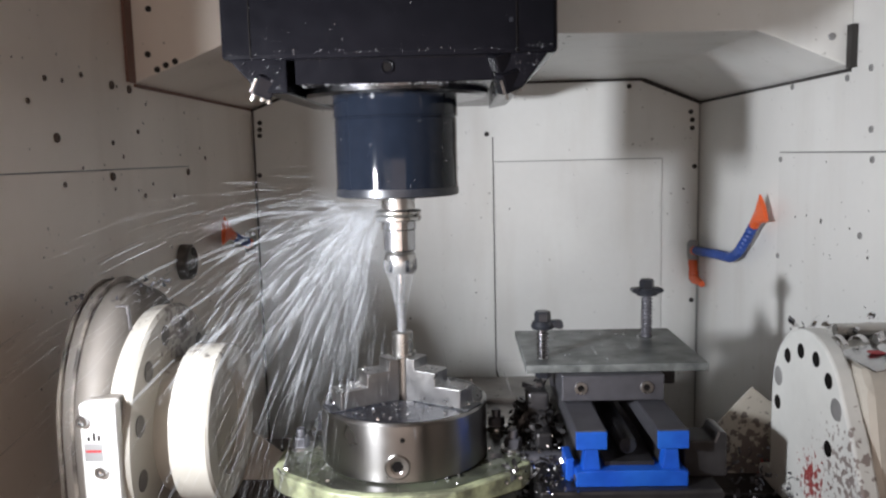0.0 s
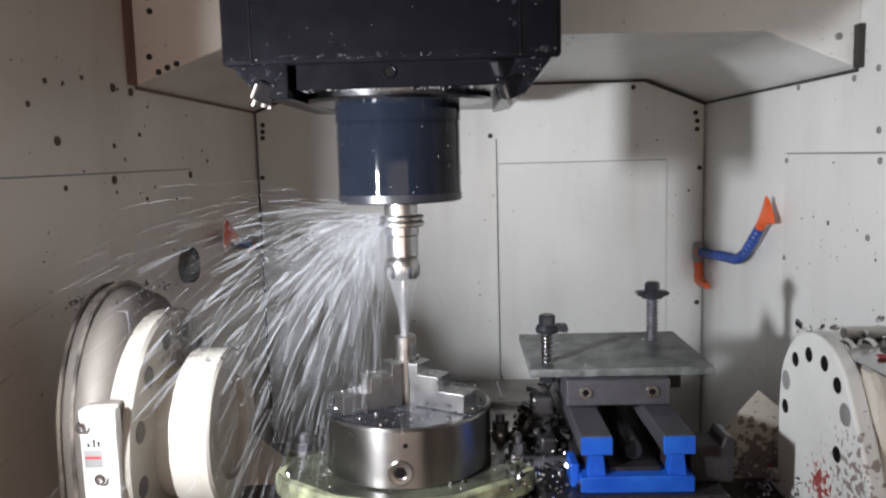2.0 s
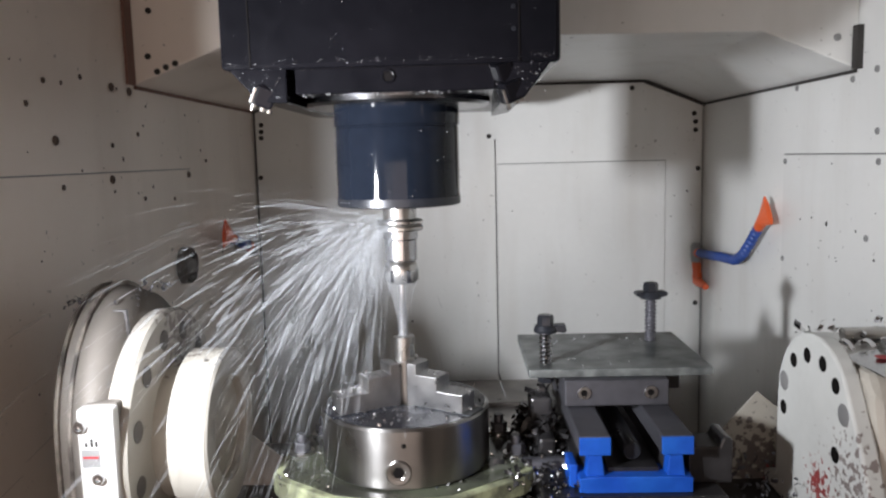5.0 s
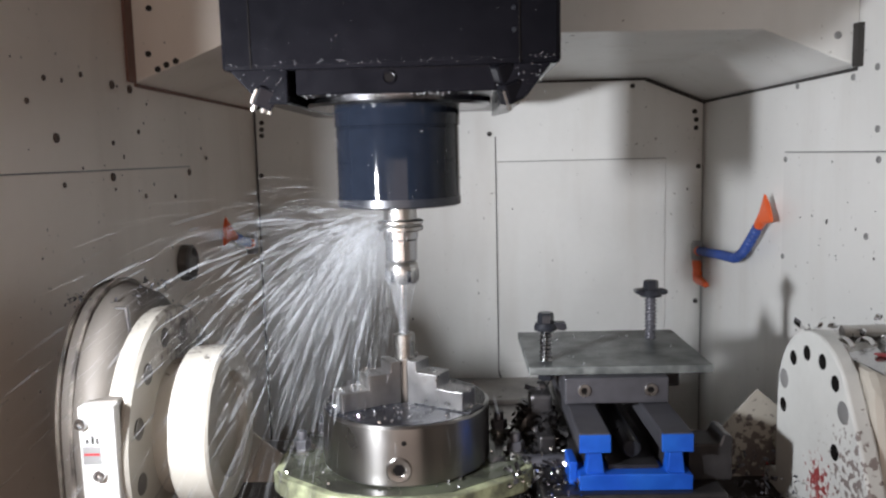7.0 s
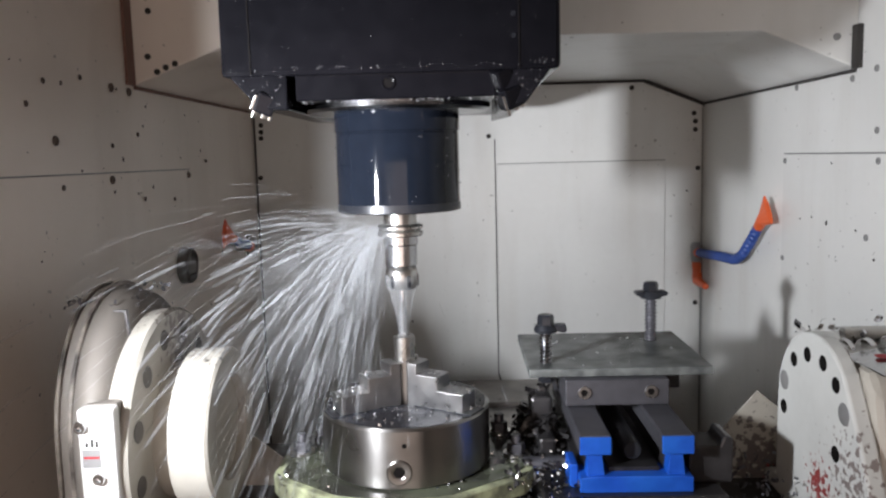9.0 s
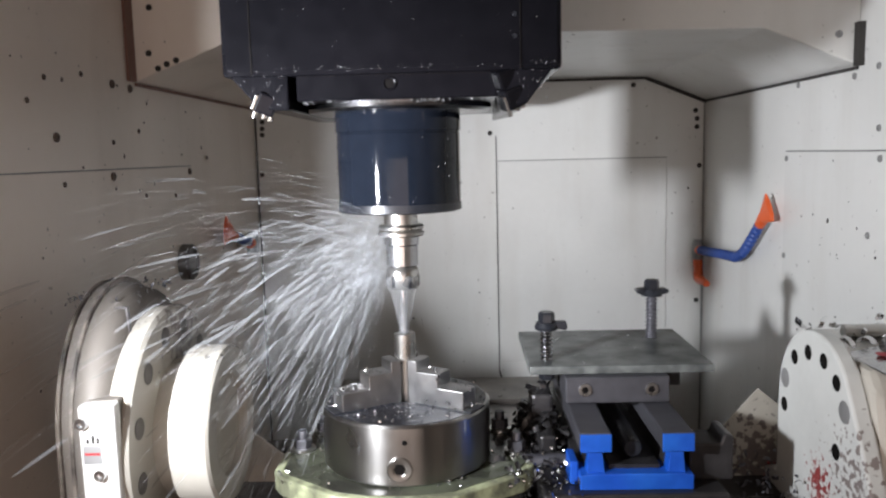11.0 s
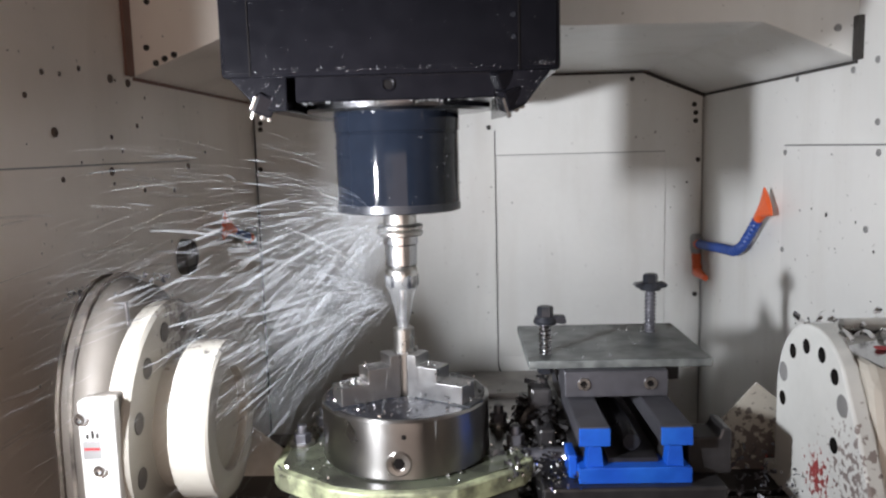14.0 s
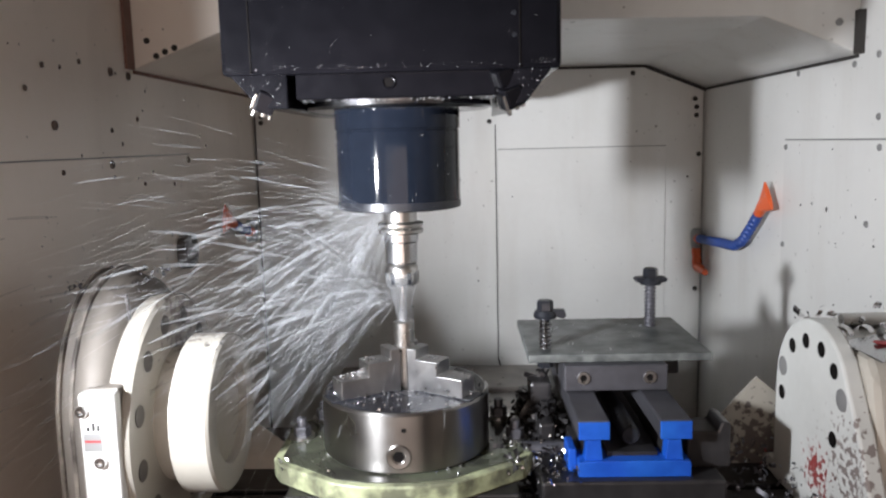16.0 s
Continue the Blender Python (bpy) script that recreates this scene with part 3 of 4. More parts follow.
def disc(r0, r1, z0, z1):
    def f(g):
        a, r = g.uniform(0, 6.283), math.sqrt(g.uniform(r0 * r0, r1 * r1))
        return (r * math.cos(a), r * math.sin(a), g.uniform(z0, z1))
    return f


tagged(part("metal_chips", swarf(260, disc(0.02, 0.122, 0.182, 0.187), (0.003, 0.011), 11), BRIGHT), "small bright steel chips lying on the chuck", "chips", kind="stuff")


def on_jaws(g):
    a = radians(g.choice((-30, 210, 90)))
    r = g.uniform(0.035, 0.118)
    z = 0.233 if r < 0.068 else 0.212
    o = g.uniform(-0.017, 0.017)
    return (r * math.cos(a) - o * math.sin(a), r * math.sin(a) + o * math.cos(a), z)


tagged(part("metal_chips", swarf(120, on_jaws, (0.003, 0.01), 12), BRIGHT), "bright steel chips caught on the chuck jaws", "chips", kind="stuff")


def base_plate():
    t = thing("base_plate", "pale green painted base plate under the chuck, wet", "base plate")
    out = [(-0.2, -0.06)] + [(-0.185, -0.085), (-0.1, -0.148), (-0.05, -0.163), (0.02, -0.165), (0.08, -0.152), (0.18, -0.08), (0.195, -0.05)] + [(0.195, 0.08), (0.1, 0.17), (-0.1, 0.17), (-0.2, 0.09)]
    part("slab", prism(out, 0.058, 0.088, "z", 0.003), GREEN, t)
    part("oil_film", prism([(x * 0.93, y * 0.93) for x, y in out], 0.0881, 0.0892, "z"), OIL, t, "dark oily film with chips")
    for x, y in ((-0.172, 0.02), (0.172, 0.0), (-0.15, 0.1), (0.15, 0.1)):
        n = part("clamp_stud", lathe([(0, 0.034), (0.007, 0.034), (0.008, 0.032), (0.008, 0.0), (0, 0)], 16), DARKSTEEL, t)
        n.location = (x, y, 0.088)
        part("washer", lathe([(0.007, 0), (0.02, 0), (0.02, 0.006), (0.007, 0.006)], 24), STEEL, n)
        part("nut", lathe([(0.007, 0.006), (0.0145, 0.006), (0.0145, 0.019), (0.013, 0.021), (0.007, 0.021)], 6), DARKSTEEL, n)
    part("pin", lathe([(0, -0.03), (0.012, -0.03), (0.012, 0.035), (0.01, 0.037), (0, 0.037)], 24, "x", (0.212, -0.03, 0.085)), DARKSTEEL, t)
    part("foot", box(-0.17, 0.17, -0.13, 0.15, 0, 0.058, 0.003), IRON, t)


base_plate()
tagged(part("metal_chips", swarf(160, lambda g: (g.uniform(-0.19, 0.19), g.uniform(-0.13, 0.14), g.uniform(0.089, 0.092)), (0.004, 0.012), 13), BRIGHT), "steel chips in the wet on the base plate", "chips", kind="stuff")

# ---- rotary table ----


def rotary():
    X0, Y0, zc = -0.27, -0.06, 0.165
    t = thing("rotary_table", "cream enamelled rotary indexing head beside the chuck", "rotary table", (X0, Y0, 0))
    face = part("faceplate", lathe([(0.078, -0.03), (0.078, 0.011), (0.08, 0.012), (0.114, 0.012), (0.118, 0.008), (0.118, -0.042), (0.1, -0.044), (0.1, -0.07), (0.078, -0.07)], 96, "x", (0, 0, zc)), CREAM, t)
    part("bore", lathe([(0, -0.002), (0.077, -0.002), (0.077, 0.006)], 64, "x", (0, 0, zc)), BEIGE, face)
    part("spoke", box(-0.066, -0.02, -0.012, 0.012, zc - 0.1, zc - 0.05, 0.004), CREAM, t)
    flange = part("flange", lathe([(0.095, -0.07), (0.176, -0.07), (0.181, -0.075), (0.178, -0.1), (0, -0.1)], 96, "x", (0, 0, zc)), CREAM, t)
    first = None
    for i in range(12):
        a = radians(13 + 30 * i)
        if first is None:
            first = part("bolt_hole", lathe([(0, 0.0006), (0.014, 0.0006), (0.015, 0.0)], 24, "x"), PORT, flange)
            ob = first
        else:
            ob = new("bolt_hole", first.data)
            ob.parent = flange
        ob.location = (-0.0695, 0.145 * math.cos(a), zc + 0.145 * math.sin(a))
    # tapering body behind the flange
    one = bmesh.new()
    secs = [(-0.1, 0.178, 0.0), (-0.115, 0.186, 0.01), (-0.144, 0.168, 0.025)]
    rings = []
    for x, r, up in secs:
        pts = [(x, -r, 0.0)] + [(x, -r * math.cos(radians(a)), zc + up + (r + up) * math.sin(radians(a))) for a in range(0, 181, 10)] + [(x, r, 0.0)]
        rings.append([one.verts.new(p) for p in pts])
    for a, b in zip(rings, rings[1:]):
        for i in range(len(a) - 1):
            one.faces.new((a[i], a[i + 1], b[i + 1], b[i]))
    one.faces.new(rings[0])
    one.faces.new(rings[-1][::-1])
    bmesh.ops.recalc_face_normals(one, faces=one.faces)
    for fc in one.faces:
        fc.smooth = len(fc.verts) == 4
    part("body", one, GREYBODY, t, "dull grey cast body")

    def slab(x0, x1, r, top):
        return prism([(-r, 0.0)] + [(-r * math.cos(radians(a)), zc + 0.025 + top * math.sin(radians(a))) for a in range(0, 181, 10)] + [(r, 0.0)], x0, x1, "x", 0.002)
    part("seal", slab(-0.15, -0.144, 0.17, 0.2), SEAL, t, "dirty black seal")
    part("back_cover", slab(-0.166, -0.15, 0.158, 0.193), GREYBODY, t)
    part("seal", slab(-0.172, -0.166, 0.162, 0.197), SEAL, t, "dirty black seal")
    part("lifting_lug", prism([(-0.012, 0.0), (0.005, 0.0), (0.007, -0.034), (0.004, -0.034), (0.002, -0.003), (-0.012, -0.002)], -0.003, 0.003, "y", 0.0005), WETRING, t, "small steel lug").matrix_basis = pose(-0.082, -0.13, 0.371)
    panel = part("front_panel", box(-0.124, -0.077, -0.192, -0.172, 0.0, 0.257, 0.004), WALL, t, "white front panel with bolts and a red mark")
    part("recess", box(-0.122, -0.08, -0.172, -0.13, 0.0, 0.258, 0.003), GREYBODY, t)
    for x, z in ((-0.118, 0.235), (-0.099, 0.168)):
        b = part("bolt", lathe([(0, -0.003), (0.0035, -0.003), (0.004, -0.007), (0.007, -0.007), (0.0078, -0.005), (0.0078, 0)], 20, "y"), BRIGHT, panel)
        b.location = (x, -0.192, z)
    part("mark_bar", box(-0.118, -0.098, -0.1926, -0.192, 0.193, 0.196), REDINK, panel)
    part("mark_plate", box(-0.12, -0.096, -0.1923, -0.192, 0.181, 0.205), GREYPLUG, panel)
    for i, (x, h) in enumerate(((-0.115, 0.006), (-0.108, 0.011), (-0.102, 0.008))):
        part("print_bar", box(x, x + 0.004, -0.1924, -0.192, 0.208, 0.208 + h), RUBBER, panel)
    part("foot", box(-0.26, -0.05, -0.16, 0.2, 0.0, 0.02, 0.003), CREAM, t)


rotary()
tagged(part("oily_chips", swarf(160, lambda g: (g.uniform(-0.47, -0.37), g.uniform(-0.13, 0.06), 0.37 + g.uniform(-0.012, 0.004)), (0.004, 0.014), 14), DARKSTEEL), "dark oily chips on top of the rotary head", "chips", kind="stuff")


def tail():
    t = thing("tailstock", "white chipped enamel tail support with a holed round face", "tailstock", (0.6, -0.06, 0))
    out = [(0.112, 0.0), (0.112, 0.17)] + [(-0.01 + 0.122 * math.cos(radians(a)), 0.17 + 0.122 * math.sin(radians(a))) for a in range(15, 136, 12)] + [(-0.118, 0.222), (-0.15, 0.17), (-0.19, 0.09), (-0.215, 0.0)]
    face = part("face", prism(out, 0.0, 0.024, "x", 0.004), CASTING, t)
    for y, z, m in ((0.054, 0.237, HOLE), (0.009, 0.256, HOLE), (-0.04, 0.256, HOLE), (-0.079, 0.236, HOLE), (-0.103, 0.203, GREYPLUG), (-0.084, 0.14, HOLE), (0.086, 0.195, GREYPLUG), (0.086, 0.152, HOLE)):
        rr = 0.0155 if m is GREYPLUG else 0.0115
        h = part("bolt_hole", lathe([(0, -0.0006), (rr * 0.93, -0.0006), (rr, 0.0)], 28, "x"), m, face)
        h.location = (0.0, y, z)
    back = [(0.1, 0.0), (0.1, 0.24), (0.07, 0.265), (-0.11, 0.265), (-0.13, 0.24), (-0.19, 0.0)]
    part("body", prism(back, 0.024, 0.21, "x", 0.012), CREAM, t)
    part("top_plate", box(0.03, 0.2, -0.07, 0.09, 0.265, 0.272, 0.002), STEEL, t, "wet steel top plate")
    part("pipe", lathe([(0, 0.06), (0.01, 0.06), (0.01, 0.2), (0, 0.2)], 20, "x", (0, 0.03, 0.282)), STEEL, t)
    part("bent_sheet", prism([(0.02, 0.273), (0.06, 0.281), (0.12, 0.285), (0.17, 0.277), (0.21, 0.262), (0.21, 0.2595), (0.17, 0.2745), (0.12, 0.2825), (0.06, 0.2785), (0.02, 0.271)], -0.16, -0.06, "y"), HOLDER, t, "thin bent wet steel sheet")
    part("red_smear", lathe([(0, 0.0006), (0.009, 0.0006), (0.012, 0)], 9, "z", (0.052, -0.1, 0.2815)), REDINK, t)
    part("foot", prism([(-0.25, 0.0), (-0.25, 0.02), (-0.2, 0.03), (0.13, 0.03), (0.16, 0.02), (0.16, 0.0)], 0.001, 0.215, "x", 0.004), CASTING, t)


tail()
tagged(part("metal_chips", swarf(44, lambda g: (g.uniform(0.62, 0.8), g.uniform(-0.14, 0.04), 0.272 + g.uniform(0.0, 0.012)), (0.008, 0.035), 15), BRIGHT), "long steel curls lying on the tail support", "chips", kind="stuff")
tagged(part("oily_chips", swarf(220, lambda g: (g.uniform(0.5, 0.66), g.uniform(-0.28, 0.1), 0.01 + g.uniform(0.0, 0.05)), (0.004, 0.02), 16), DARKSTEEL), "dark oily chips piled at the tail support foot", "chips", kind="stuff")

# ---- vise ----


def vise():
    t = thing("machine_vise", "blue painted machine vise with dark steel rails", "vise", (0.334, -0.125, 0.08))
    for sx in (-1, 1):
        def o(pts):
            return [(sx * x, z) for x, z in pts]
        rail = part("rail", prism(o([(0.036, 0.056), (0.08, 0.056), (0.08, 0.081), (0.036, 0.081)]), 0.004, 0.42, "y", 0.0015), DARKSTEEL, t)
        part("painted_end", prism(o([(0.036, 0.056), (0.08, 0.056), (0.08, 0.082), (0.036, 0.082)]), 0.0, 0.005, "y", 0.0008), BLUE, rail, "blue painted end")
        part("rail_top", box(min(sx * 0.037, sx * 0.079), max(sx * 0.037, sx * 0.079), 0.002, 0.42, 0.081, 0.0835, 0.0006), DARKSTEEL, rail, "worn dark steel slideway")
        part("web", prism(o([(0.044, 0.02), (0.07, 0.02), (0.066, 0.056), (0.048, 0.056)]), 0.03, 0.42, "y", 0.001), IRON, t)
        part("painted_web", prism(o([(0.044, 0.02), (0.07, 0.02), (0.066, 0.056), (0.048, 0.056)]), 0.006, 0.03, "y", 0.001), BLUE, t)
    part("base_flange", prism([(-0.08, 0), (0.08, 0), (0.08, 0.022), (0.06, 0.024), (-0.06, 0.024), (-0.08, 0.022)], 0.0, 0.05, "y", 0.0015), BLUE, t)
    part("base_bed", box(-0.08, 0.08, 0.05, 0.42, 0.0, 0.022), IRON, t)
    part("side_flange", box(-0.092, -0.08, 0.02, 0.07, 0.0, 0.035, 0.002), BLUE, t)
    part("screw", lathe([(0, 0.03), (0.012, 0.03), (0.014, 0.034), (0.014, 0.36), (0, 0.36)], 24, "y", (0, 0, 0.05)), BLACKOX, t)
    part("bed", box(-0.036, 0.036, 0.02, 0.42, 0.024, 0.03), IRON, t)
    jaw = part("jaw", box(-0.083, 0.079, 0.13, 0.215, 0.0845, 0.126, 0.002), DARKSTEEL, t)
    for x in (-0.053, 0.051):
        b = part("jaw_screw", lathe([(0, -0.0005), (0.006, -0.0005), (0.0065, -0.003), (0.0095, -0.003), (0.0105, -0.001), (0.0105, 0)], 24, "y"), STEEL, jaw)
        b.location = (x, 0.13, 0.106)
        part("hex_recess", lathe([(0, -0.0012), (0.0058, -0.0012), (0.0058, 0.0)], 6, "y"), HOLE, b)
    part("jaw_block", box(-0.085, 0.12, 0.215, 0.34, 0.0845, 0.1255, 0.003), IRON, t)
    part("side_bracket", prism([(0.082, 0.0), (0.145, 0.0), (0.145, 0.066), (0.132, 0.07), (0.126, 0.055), (0.09, 0.055), (0.082, 0.05)], 0.03, 0.09, "y", 0.003), IRON, t)
    base = thing("vise_base", "dark oily iron base block under the vise", "base block")
    part("block", box(0.2, 0.46, -0.14, 0.3, 0, 0.08, 0.004), IRON, base)
    blk2 = thing("clamp_block", "dark oily iron clamp blocks beside the vise", "block")
    part("block", box(0.2, 0.236, 0.05, 0.1, 0.0805, 0.165, 0.006), IRON, blk2)
    part("block", box(0.208, 0.234, -0.01, 0.038, 0.0805, 0.118, 0.005), IRON, blk2)


vise()


def threads(r, z0, z1, pitch):
    prof, z = [(0, z0)], z0
    while z < z1:
        prof += [(r * 0.72, z), (r, z + pitch * 0.35), (r, z + pitch * 0.55), (r * 0.72, z + pitch * 0.9)]
        z += pitch
    return lathe(prof + [(0, z1)], 20, sharp=60)


def clamping():
    plate = thing("clamping_plate", "scuffed wet grey steel plate across the vise jaws", "plate")
    part("sheet", box(0.196, 0.488, 0.022, 0.27, 0.2065, 0.2195, 0.0015), PLATE, plate)
    for x, y, top, turn in ((0.228, 0.07, 0.297, 0), (0.431, 0.2, 0.325, 150)):
        s = thing("clamp_stud", "black threaded clamp stud with nut and strap" if turn == 0 else "tall black threaded clamp stud with a winged strap", "stud", (x, y, 0.2195), "studs on the plate")
        h = top - 0.2195
        part("thread", threads(0.0105, -0.03 if turn == 0 else 0.0, h - 0.02, 0.0068), WETRING if turn == 0 else DARKSTEEL, s, "wet steel thread")
        if turn == 0:
            part("lower_nut", lathe([(0, -0.033), (0.013, -0.033), (0.0135, -0.03), (0.0135, -0.0135), (0, -0.0135)], 6), BLACKOX, s)
        part("strap", lathe([(0, h - 0.027), (0.0185, h - 0.027), (0.0195, h - 0.022), (0.016, h - 0.015), (0, h - 0.015)], 24), BLACKOX, s)
        if turn == 0:
            part("arm", prism([(0.01, h - 0.024), (0.03, h - 0.028), (0.034, h - 0.024), (0.032, h - 0.014), (0.012, h - 0.014)], -0.009, 0.009, "y", 0.0015), BLACKOX, s)
        else:
            for d in (0, 180):
                a = part("arm", prism([(0.008, h - 0.026), (0.026, h - 0.022), (0.03, h - 0.018), (0.026, h - 0.014), (0.008, h - 0.013)], -0.011, 0.011, "y", 0.002), BLACKOX, s)
                a.rotation_euler.z = radians(d)
        part("nut", lathe([(0, h - 0.015), (0.0135, h - 0.015), (0.0135, h - 0.002), (0.0115, h + 0.002), (0, h + 0.002)], 6), BLACKOX, s)


clamping()
tagged(part("oily_chips", swarf(420, lambda g: (g.uniform(0.15, 0.255), g.uniform(-0.15, 0.16), g.choice((0.0, 0.03, 0.08)) + g.uniform(0.0, 0.02)), (0.005, 0.022), 19), IRON), "tangle of dark oily chips between chuck and vise", "chips", kind="stuff")
def on_heap(g):
    a, r = g.uniform(0, 6.283), 0.075 * math.sqrt(g.random())
    return (0.215 + 0.6 * r * math.cos(a), 0.07 + r * math.sin(a), 0.085 + (0.075 - r) * g.uniform(0.6, 1.3))


tagged(part("oily_chips", swarf(320, on_heap, (0.01, 0.035), 29), IRON), "heap of long dark oily curls beside the vise", "chips", kind="stuff")
tagged(part("metal_chips", swarf(200, lambda g: (g.uniform(0.18, 0.262), g.uniform(-0.15, 0.06), g.choice((0.0, 0.08)) + g.uniform(0.0, 0.02)), (0.004, 0.016), 17), BRIGHT), "tangle of bright wet steel chips beside the vise", "chips", kind="stuff")
tagged(part("water_drops", drops(30, lambda g: (g.uniform(0.2, 0.485), g.uniform(0.022, 0.27), 0.2198), (0.0008, 0.0022), 18), WATER), "clear water drops on the steel plate", "drops", kind="stuff")

# ---- flexible coolant hoses on the walls ----


def hose_run(name, label, points, r, wall_x, flare, side):
    """Ball jointed hose: a bead per joint along the points, with a flared nozzle at the end."""
    t = thing(name, label, "coolant hose", points[0])
    o = Vector(points[0])
    pts = [Vector(p) - o for p in points]
    part("valve", lathe([(0, -0.03), (r * 1.1, -0.03), (r * 1.3, -0.015), (r * 1.3, 0.02), (r * 0.9, 0.03), (0, 0.03)], 20, "z"), GREYPLUG, t)
    part("mount", box(min(0, side * abs(wall_x - o.x)), max(0, side * abs(wall_x - o.x)), -0.012, 0.012, -0.012, 0.012, 0.003), GREYPLUG, t)
    part("collar", lathe([(r * 0.6, -0.008), (r * 1.05, -0.008), (r * 1.05, 0.008), (r * 0.6, 0.008)], 20, "y", (0, -0.022, 0)), ORANGE, t)
    for a, b in zip(pts, pts[1:]):
        n = max(1, round((b - a).length / (r * 1.6)))
        for i in range(n):
            m = Matrix.Translation(a.lerp(b, (i + 0.6) / n)) @ (b - a).to_track_quat("Z", "Y").to_matrix().to_4x4()
            ob = part("joint", lathe([(0, -r * 0.8), (r * 0.55, -r * 0.8), (r * 1.02, -r * 0.15), (r * 0.92, r * 0.3), (r * 0.5, r * 0.72), (0, r * 0.75)], 18, sharp=80), HOSE, t)
            ob.matrix_basis = m
    d = (pts[-1] - pts[-2]).normalized()
    m = Matrix.Translation(pts[-1]) @ d.to_track_quat("Z", "Y").to_matrix().to_4x4()
    bm = bmesh.new()
    ra = [bm.verts.new((r * 0.9 * math.cos(k * math.pi / 6), r * 0.9 * math.sin(k * math.pi / 6), 0)) for k in range(12)]
    rb = [bm.verts.new((r * 1.0 * math.cos(k * math.pi / 6), r * 1.1 * math.sin(k * math.pi / 6), flare * 0.4)) for k in range(12)]
    rc = [bm.verts.new((r * 0.45 * math.cos(k * math.pi / 6), flare * 0.56 * math.sin(k * math.pi / 6), flare)) for k in range(12)]
    for p, q in ((ra, rb), (rb, rc)):
        for k in range(12):
            bm.faces.new((p[k], p[(k + 1) % 12], q[(k + 1) % 12], q[k]))
    bm.faces.new(ra[::-1])
    bm.faces.new(rc)
    bmesh.ops.recalc_face_normals(bm, faces=bm.faces)
    ob = part("nozzle", bm, ORANGE, t, "flared orange nozzle")
    ob.matrix_basis = m
    return t


hr = hose_run("coolant_hose", "blue jointed coolant hose with flared orange nozzle on the wall", [(0.82, 1.215, 0.246), (0.82, 1.12, 0.251), (0.82, 1.0, 0.26), (0.82, 0.88, 0.266), (0.82, 0.825, 0.287), (0.82, 0.764, 0.333), (0.82, 0.722, 0.368)], 0.0135, XR, 0.075, 1)
elbow = part("elbow_nozzle", lathe([(0, 0), (0.013, 0), (0.0145, -0.012), (0.0125, -0.03), (0.015, -0.045), (0.012, -0.062), (0, -0.064)], 18), ORANGE, hr, "orange elbow nozzle")
elbow.matrix_basis = pose(0.0, 0.0, -0.03, -12, 0, 0)
tip = part("elbow_tip", lathe([(0, 0), (0.013, 0), (0.0145, 0.02), (0.009, 0.09), (0, 0.092)], 18), ORANGE, hr, "orange nozzle tip")
tip.matrix_basis = pose(0.0, -0.005, -0.088, 93, 0, 0)
hose_run("coolant_hose", "short blue coolant hose with flared orange nozzle", [(-0.51, 1.0, 0.322), (-0.515, 0.93, 0.335), (-0.518, 0.86, 0.356)], 0.0135, XL, 0.07, -1)
port = thing("wall_port", "round oily grey port cap on the side wall", "port", (XL + 0.003, 0.572, 0.326))
cap = part("cap", lathe([(0, 0.02), (0.032, 0.02), (0.036, 0.024), (0.041, 0.02), (0.042, 0.0), (0, 0.0)], 40, "x"), PORT, port)
part("plug", lathe([(0, 0.023), (0.009, 0.023), (0.01, 0.02), (0, 0.02)], 18, "x", (0, 0.014, 0.022)), RUBBER, cap)
# dark bar across the lower part of the cap
part("drain_slot", box(0.019, 0.0225, -0.03, 0.026, -0.036, -0.02, 0.002), RUBBER, cap)


def flecks(n, spot, seed):
    """Flat bits of swarf stuck to the enamel; spot gives a place and the two directions of the sheet."""
    rng = random.Random(seed)
    verts, faces = [], []
    for i in range(n):
        p, u, v, out = spot(rng)
        r = rng.choice((0.001, 0.0014, 0.002, 0.003, 0.0045)) * rng.uniform(0.7, 1.2)
        k = 7
        b = len(verts)
        rad = [r * rng.uniform(0.55, 1.2) for _ in range(k)]
        for lift in (0.0002, 0.0012):
            for j in range(k):
                a = 6.283 * j / k
                verts.append(tuple(Vector(p) + Vector(u) * rad[j] * math.cos(a) + Vector(v) * rad[j] * math.sin(a) + Vector(out) * lift))
        faces.append(tuple(range(b + k, b + 2 * k)))
        for j in range(k):
            faces.append((b + j, b + (j + 1) % k, b + k + (j + 1) % k, b + k + j))
    me = bpy.data.meshes.new("tmp")
    me.from_pydata(verts, [], faces)
    bm = bmesh.new()
    bm.from_mesh(me)
    bpy.data.meshes.remove(me)
    bmesh.ops.recalc_face_normals(bm, faces=bm.faces)
    return bm


Xu, Yu, Zu = (1, 0, 0), (0, 1, 0), (0, 0, 1)
tagged(part("stuck_chips", flecks(44, lambda g: ((XL + 0.003, g.uniform(-0.1, 1.1), g.uniform(-0.1, 0.54)), Yu, Zu, Xu), 21), RUST), "dark chips stuck to the splashed side wall", "chips", kind="stuff")
tagged(part("stuck_chips", flecks(16, lambda g: ((XL, g.uniform(-0.1, 0.9), g.uniform(0.55, 0.72)), Yu, Zu, Xu), 22), RUST), "dark chips stuck high on the side wall", "chips", kind="stuff")
tagged(part("stuck_chips", flecks(20, lambda g: ((XR - 0.003, g.uniform(0.1, 0.6), g.uniform(0.1, 0.54)), Yu, Zu, (-1, 0, 0)), 23), RUBBER), "small dark chips stuck to the white side wall", "chips", kind="stuff")
tagged(part("stuck_chips", flecks(14, lambda g: ((g.uniform(-0.4, 0.8), YB - 0.006, g.uniform(-0.1, 0.6)), Xu, Zu, (0, -1, 0)), 24), RUBBER), "small dark chips stuck to the rear wall", "chips", kind="stuff")
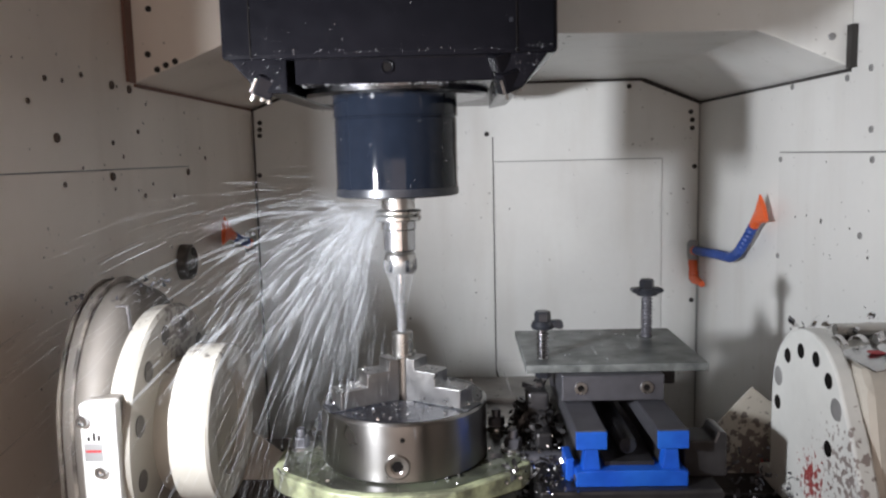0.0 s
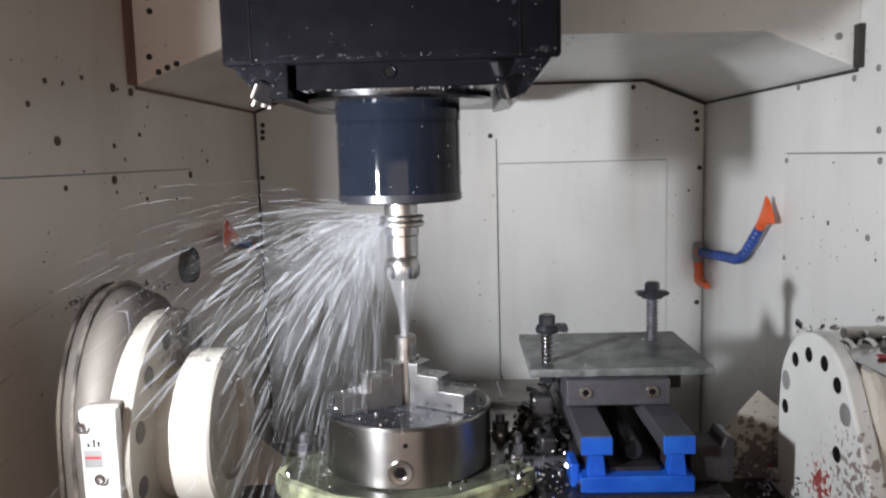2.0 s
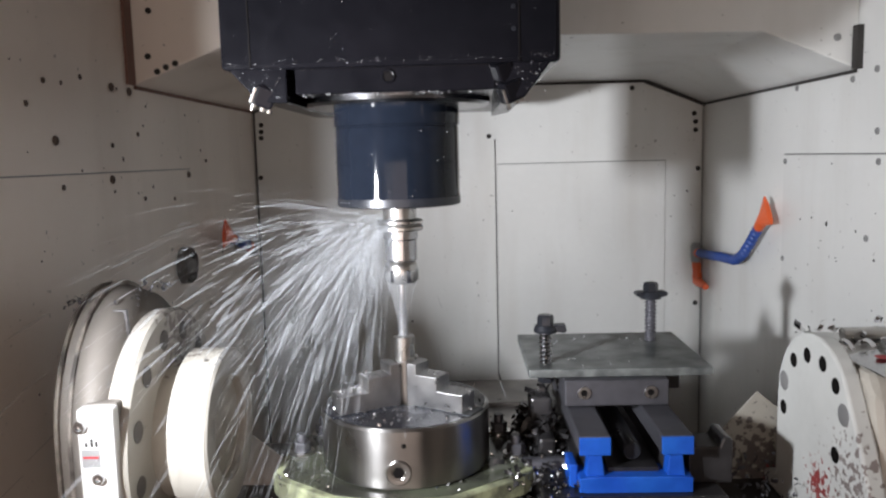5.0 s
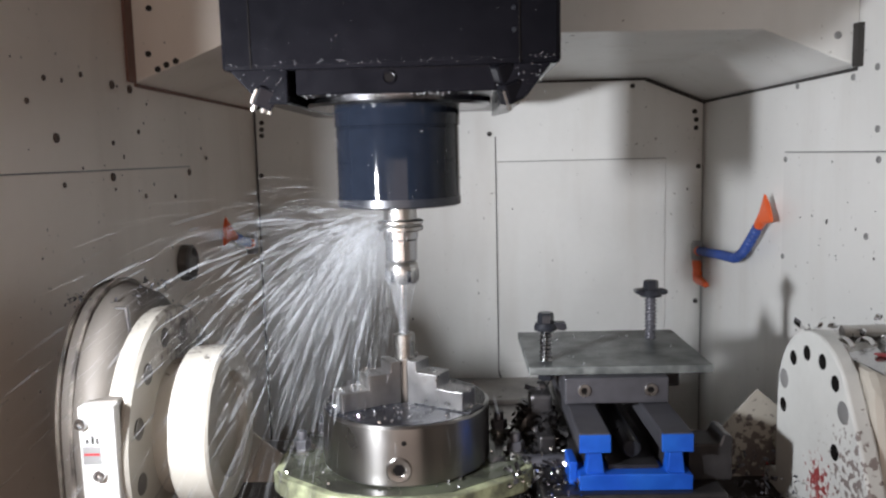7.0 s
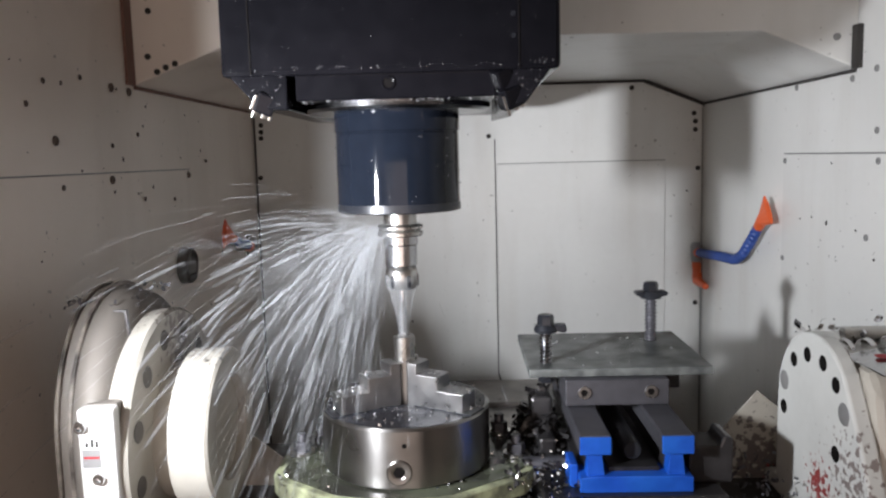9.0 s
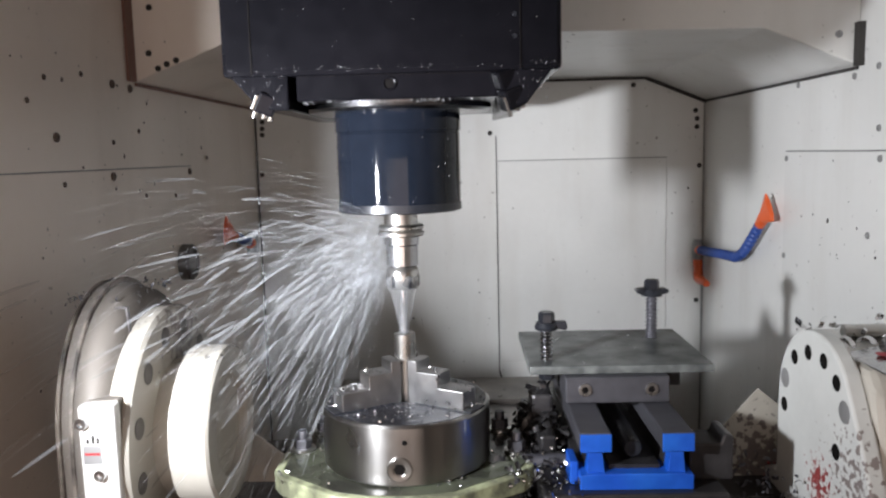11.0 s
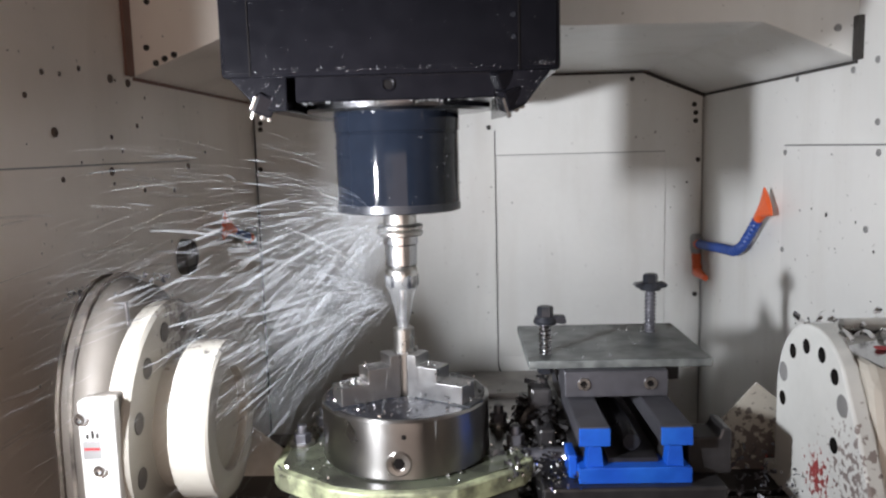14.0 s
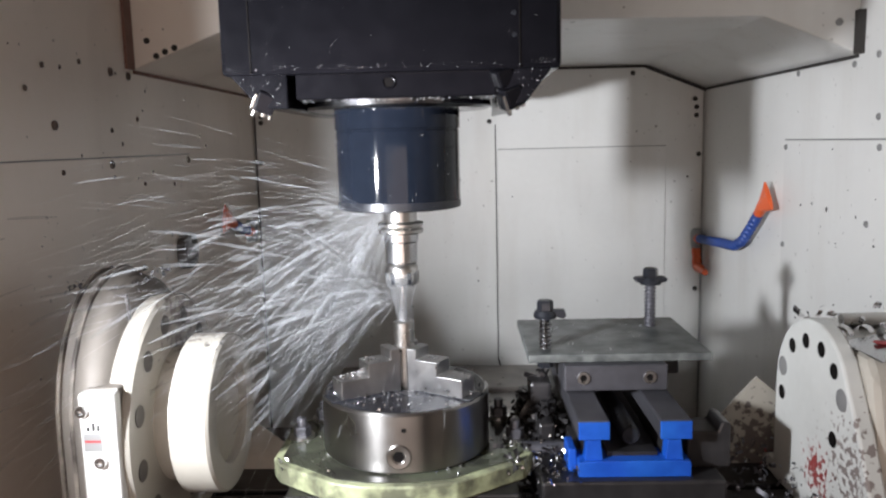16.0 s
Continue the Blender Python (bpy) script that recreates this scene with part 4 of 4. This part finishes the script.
tagged(part("stuck_chips", flecks(45, lambda g: ((g.uniform(0.28, 0.42), g.uniform(0.36, 0.6), 0.785), Xu, Yu, (0, 0, -1)), 25), RUST), "dark chips stuck under the hood", "chips", kind="stuff")

# ---- coolant spray ----


def spray(n, seed, azimuth, rise, speed, reach, width, material, label, smear=1.0):
    """Streaks of coolant on ballistic paths from the source at the origin. azimuth, rise: ranges in degrees."""
    rng = random.Random(seed)
    verts, faces = [], []
    for i in range(n):
        az, el = radians(rng.uniform(*azimuth)), radians(rng.uniform(*rise))
        v = rng.uniform(*speed)
        vel = Vector((math.cos(el) * math.cos(az), math.cos(el) * math.sin(az), math.sin(el))) * v
        t0 = reach[0] + (reach[1] - reach[0]) * rng.random() ** 0.75
        dt = smear * rng.uniform(0.008, 0.03) * (2.0 / max(v, 1.0)) ** 0.3
        w = rng.uniform(*width)
        start = Vector((rng.uniform(-0.03, 0.01), rng.uniform(-0.05, 0.02), rng.uniform(-0.012, 0.0)))
        b, k = len(verts), 5
        for j in range(k):
            t = t0 + dt * j / (k - 1)
            p = start + vel * t + Vector((0, 0, -4.9 * t * t))
            d = (vel + Vector((0, 0, -9.8 * t))).normalized()
            s1 = d.cross(Vector((0, 1, 0.2))).normalized()
            s2 = d.cross(s1)
            r = w * (0.15 + 0.85 * math.sin(math.pi * (j + 0.5) / k))
            for q in range(4):
                a = q * math.pi / 2
                verts.append(tuple(p + (s1 * math.cos(a) + s2 * math.sin(a)) * r))
        for j in range(k - 1):
            for q in range(4):
                faces.append((b + 4 * j + q, b + 4 * j + (q + 1) % 4, b + 4 * j + 4 + (q + 1) % 4, b + 4 * j + 4 + q))
    me = bpy.data.meshes.new("coolant_spray")
    me.from_pydata(verts, [], faces)
    me.polygons.foreach_set("use_smooth", [True] * len(faces))
    me.materials.append(material)
    ob = new("coolant_spray", me)
    return tagged(ob, label, "spray", "coolant flung off the tool", "stuff")


SPRAYS = []
for k in range(8):
    lo = 140 + 9 * k
    SPRAYS.append((spray(34, 31 + k, (lo, lo + 13), (-64, 14), (1.0, 3.2), (0.01, 0.22), (0.001, 0.0028), SPRAY, "white streaks of coolant flung off the spindle", 1.3), radians(lo + 7)))
    SPRAYS.append((spray(180, 131 + k, (lo, lo + 13), (-72, 16), (0.7, 3.0), (0.0, 0.25), (0.00004, 0.00012), FINE, "fine coolant rain flung off the spindle", 1.6), radians(lo + 7)))
for k in range(3):
    lo = 120 + 35 * k
    SPRAYS.append((spray(420, 51 + k, (lo, lo + 50), (-85, 30), (0.2, 2.2), (0.0, 0.1), (0.00005, 0.00014), FINE, "fine white coolant mist round the tool", 1.4), radians(lo + 25)))
SPRAYS.append((spray(160, 61, (90, 270), (-50, 10), (0.3, 1.4), (0.0, 0.04), (0.00008, 0.00025), FINE, "burst of coolant under the spindle nose"), radians(180)))
SPRAYS.append((spray(22, 67, (190, 350), (-30, 10), (0.15, 0.75), (0.08, 0.24), (0.0004, 0.0011), SPRAY, "coolant drops falling round the chuck", 0.5), radians(270)))
jet = tagged(part("coolant_film", lathe([(0.0262, -0.075), (0.0255, -0.09), (0.019, -0.105), (0.013, -0.13), (0.0085, -0.155), (0.0066, -0.19)], 40, sharp=80), MIST), "thin veil of coolant running down the tool", "coolant", kind="stuff")


def motions():
    drop = [(0, 0.0045), (1, 0.003), (2.5, -0.001), (4, -0.0038), (6.5, -0.0085), (8, -0.012), (9, -0.0142), (12, -0.021), (14, -0.0265), (16, -0.032)]

    def down(t):
        for (a, za), (b, zb) in zip(drop, drop[1:]):
            if t <= b:
                return za + (zb - za) * (t - a) / (b - a)
        return drop[-1][1]
    walk(HEAD, [(t, pose(0, 0, 0.495 + z)) for t, z in drop])
    walk(TOOL, [(i / 15, pose(0, 0, 0.495 + down(i / 15), 0, 0, (-80 * i) % 360)) for i in range(241)])
    walk(jet, [(i / 15, pose(0, 0, 0.47 + down(i / 15), 0, 0, (-50 * i) % 360)) for i in range(241)])
    rng = random.Random(77)
    for n, (ob, az) in enumerate(SPRAYS):
        rows, phase = [], rng.uniform(0, 0.05)
        for i in range(241):
            t = i / 15
            late = min(max((t - 9.0) / 4.0, 0.0), 1.0)
            phase = (phase + 0.021) % 0.05
            low = 0.115 if n // 2 % 2 else 0.0
            z = 0.487 + down(t) - low * late + rng.uniform(-0.004, 0.004)
            out = (phase - 0.01) * (1 - 0.6 * late)
            rows.append((t, pose(math.cos(az) * out, math.sin(az) * out - 0.03, z - 0.4 * out, rng.uniform(-3, 3), (34 if n // 2 % 2 else 20) * late + rng.uniform(-3, 3), rng.uniform(-5, 5))))
        walk(ob, rows)


motions()
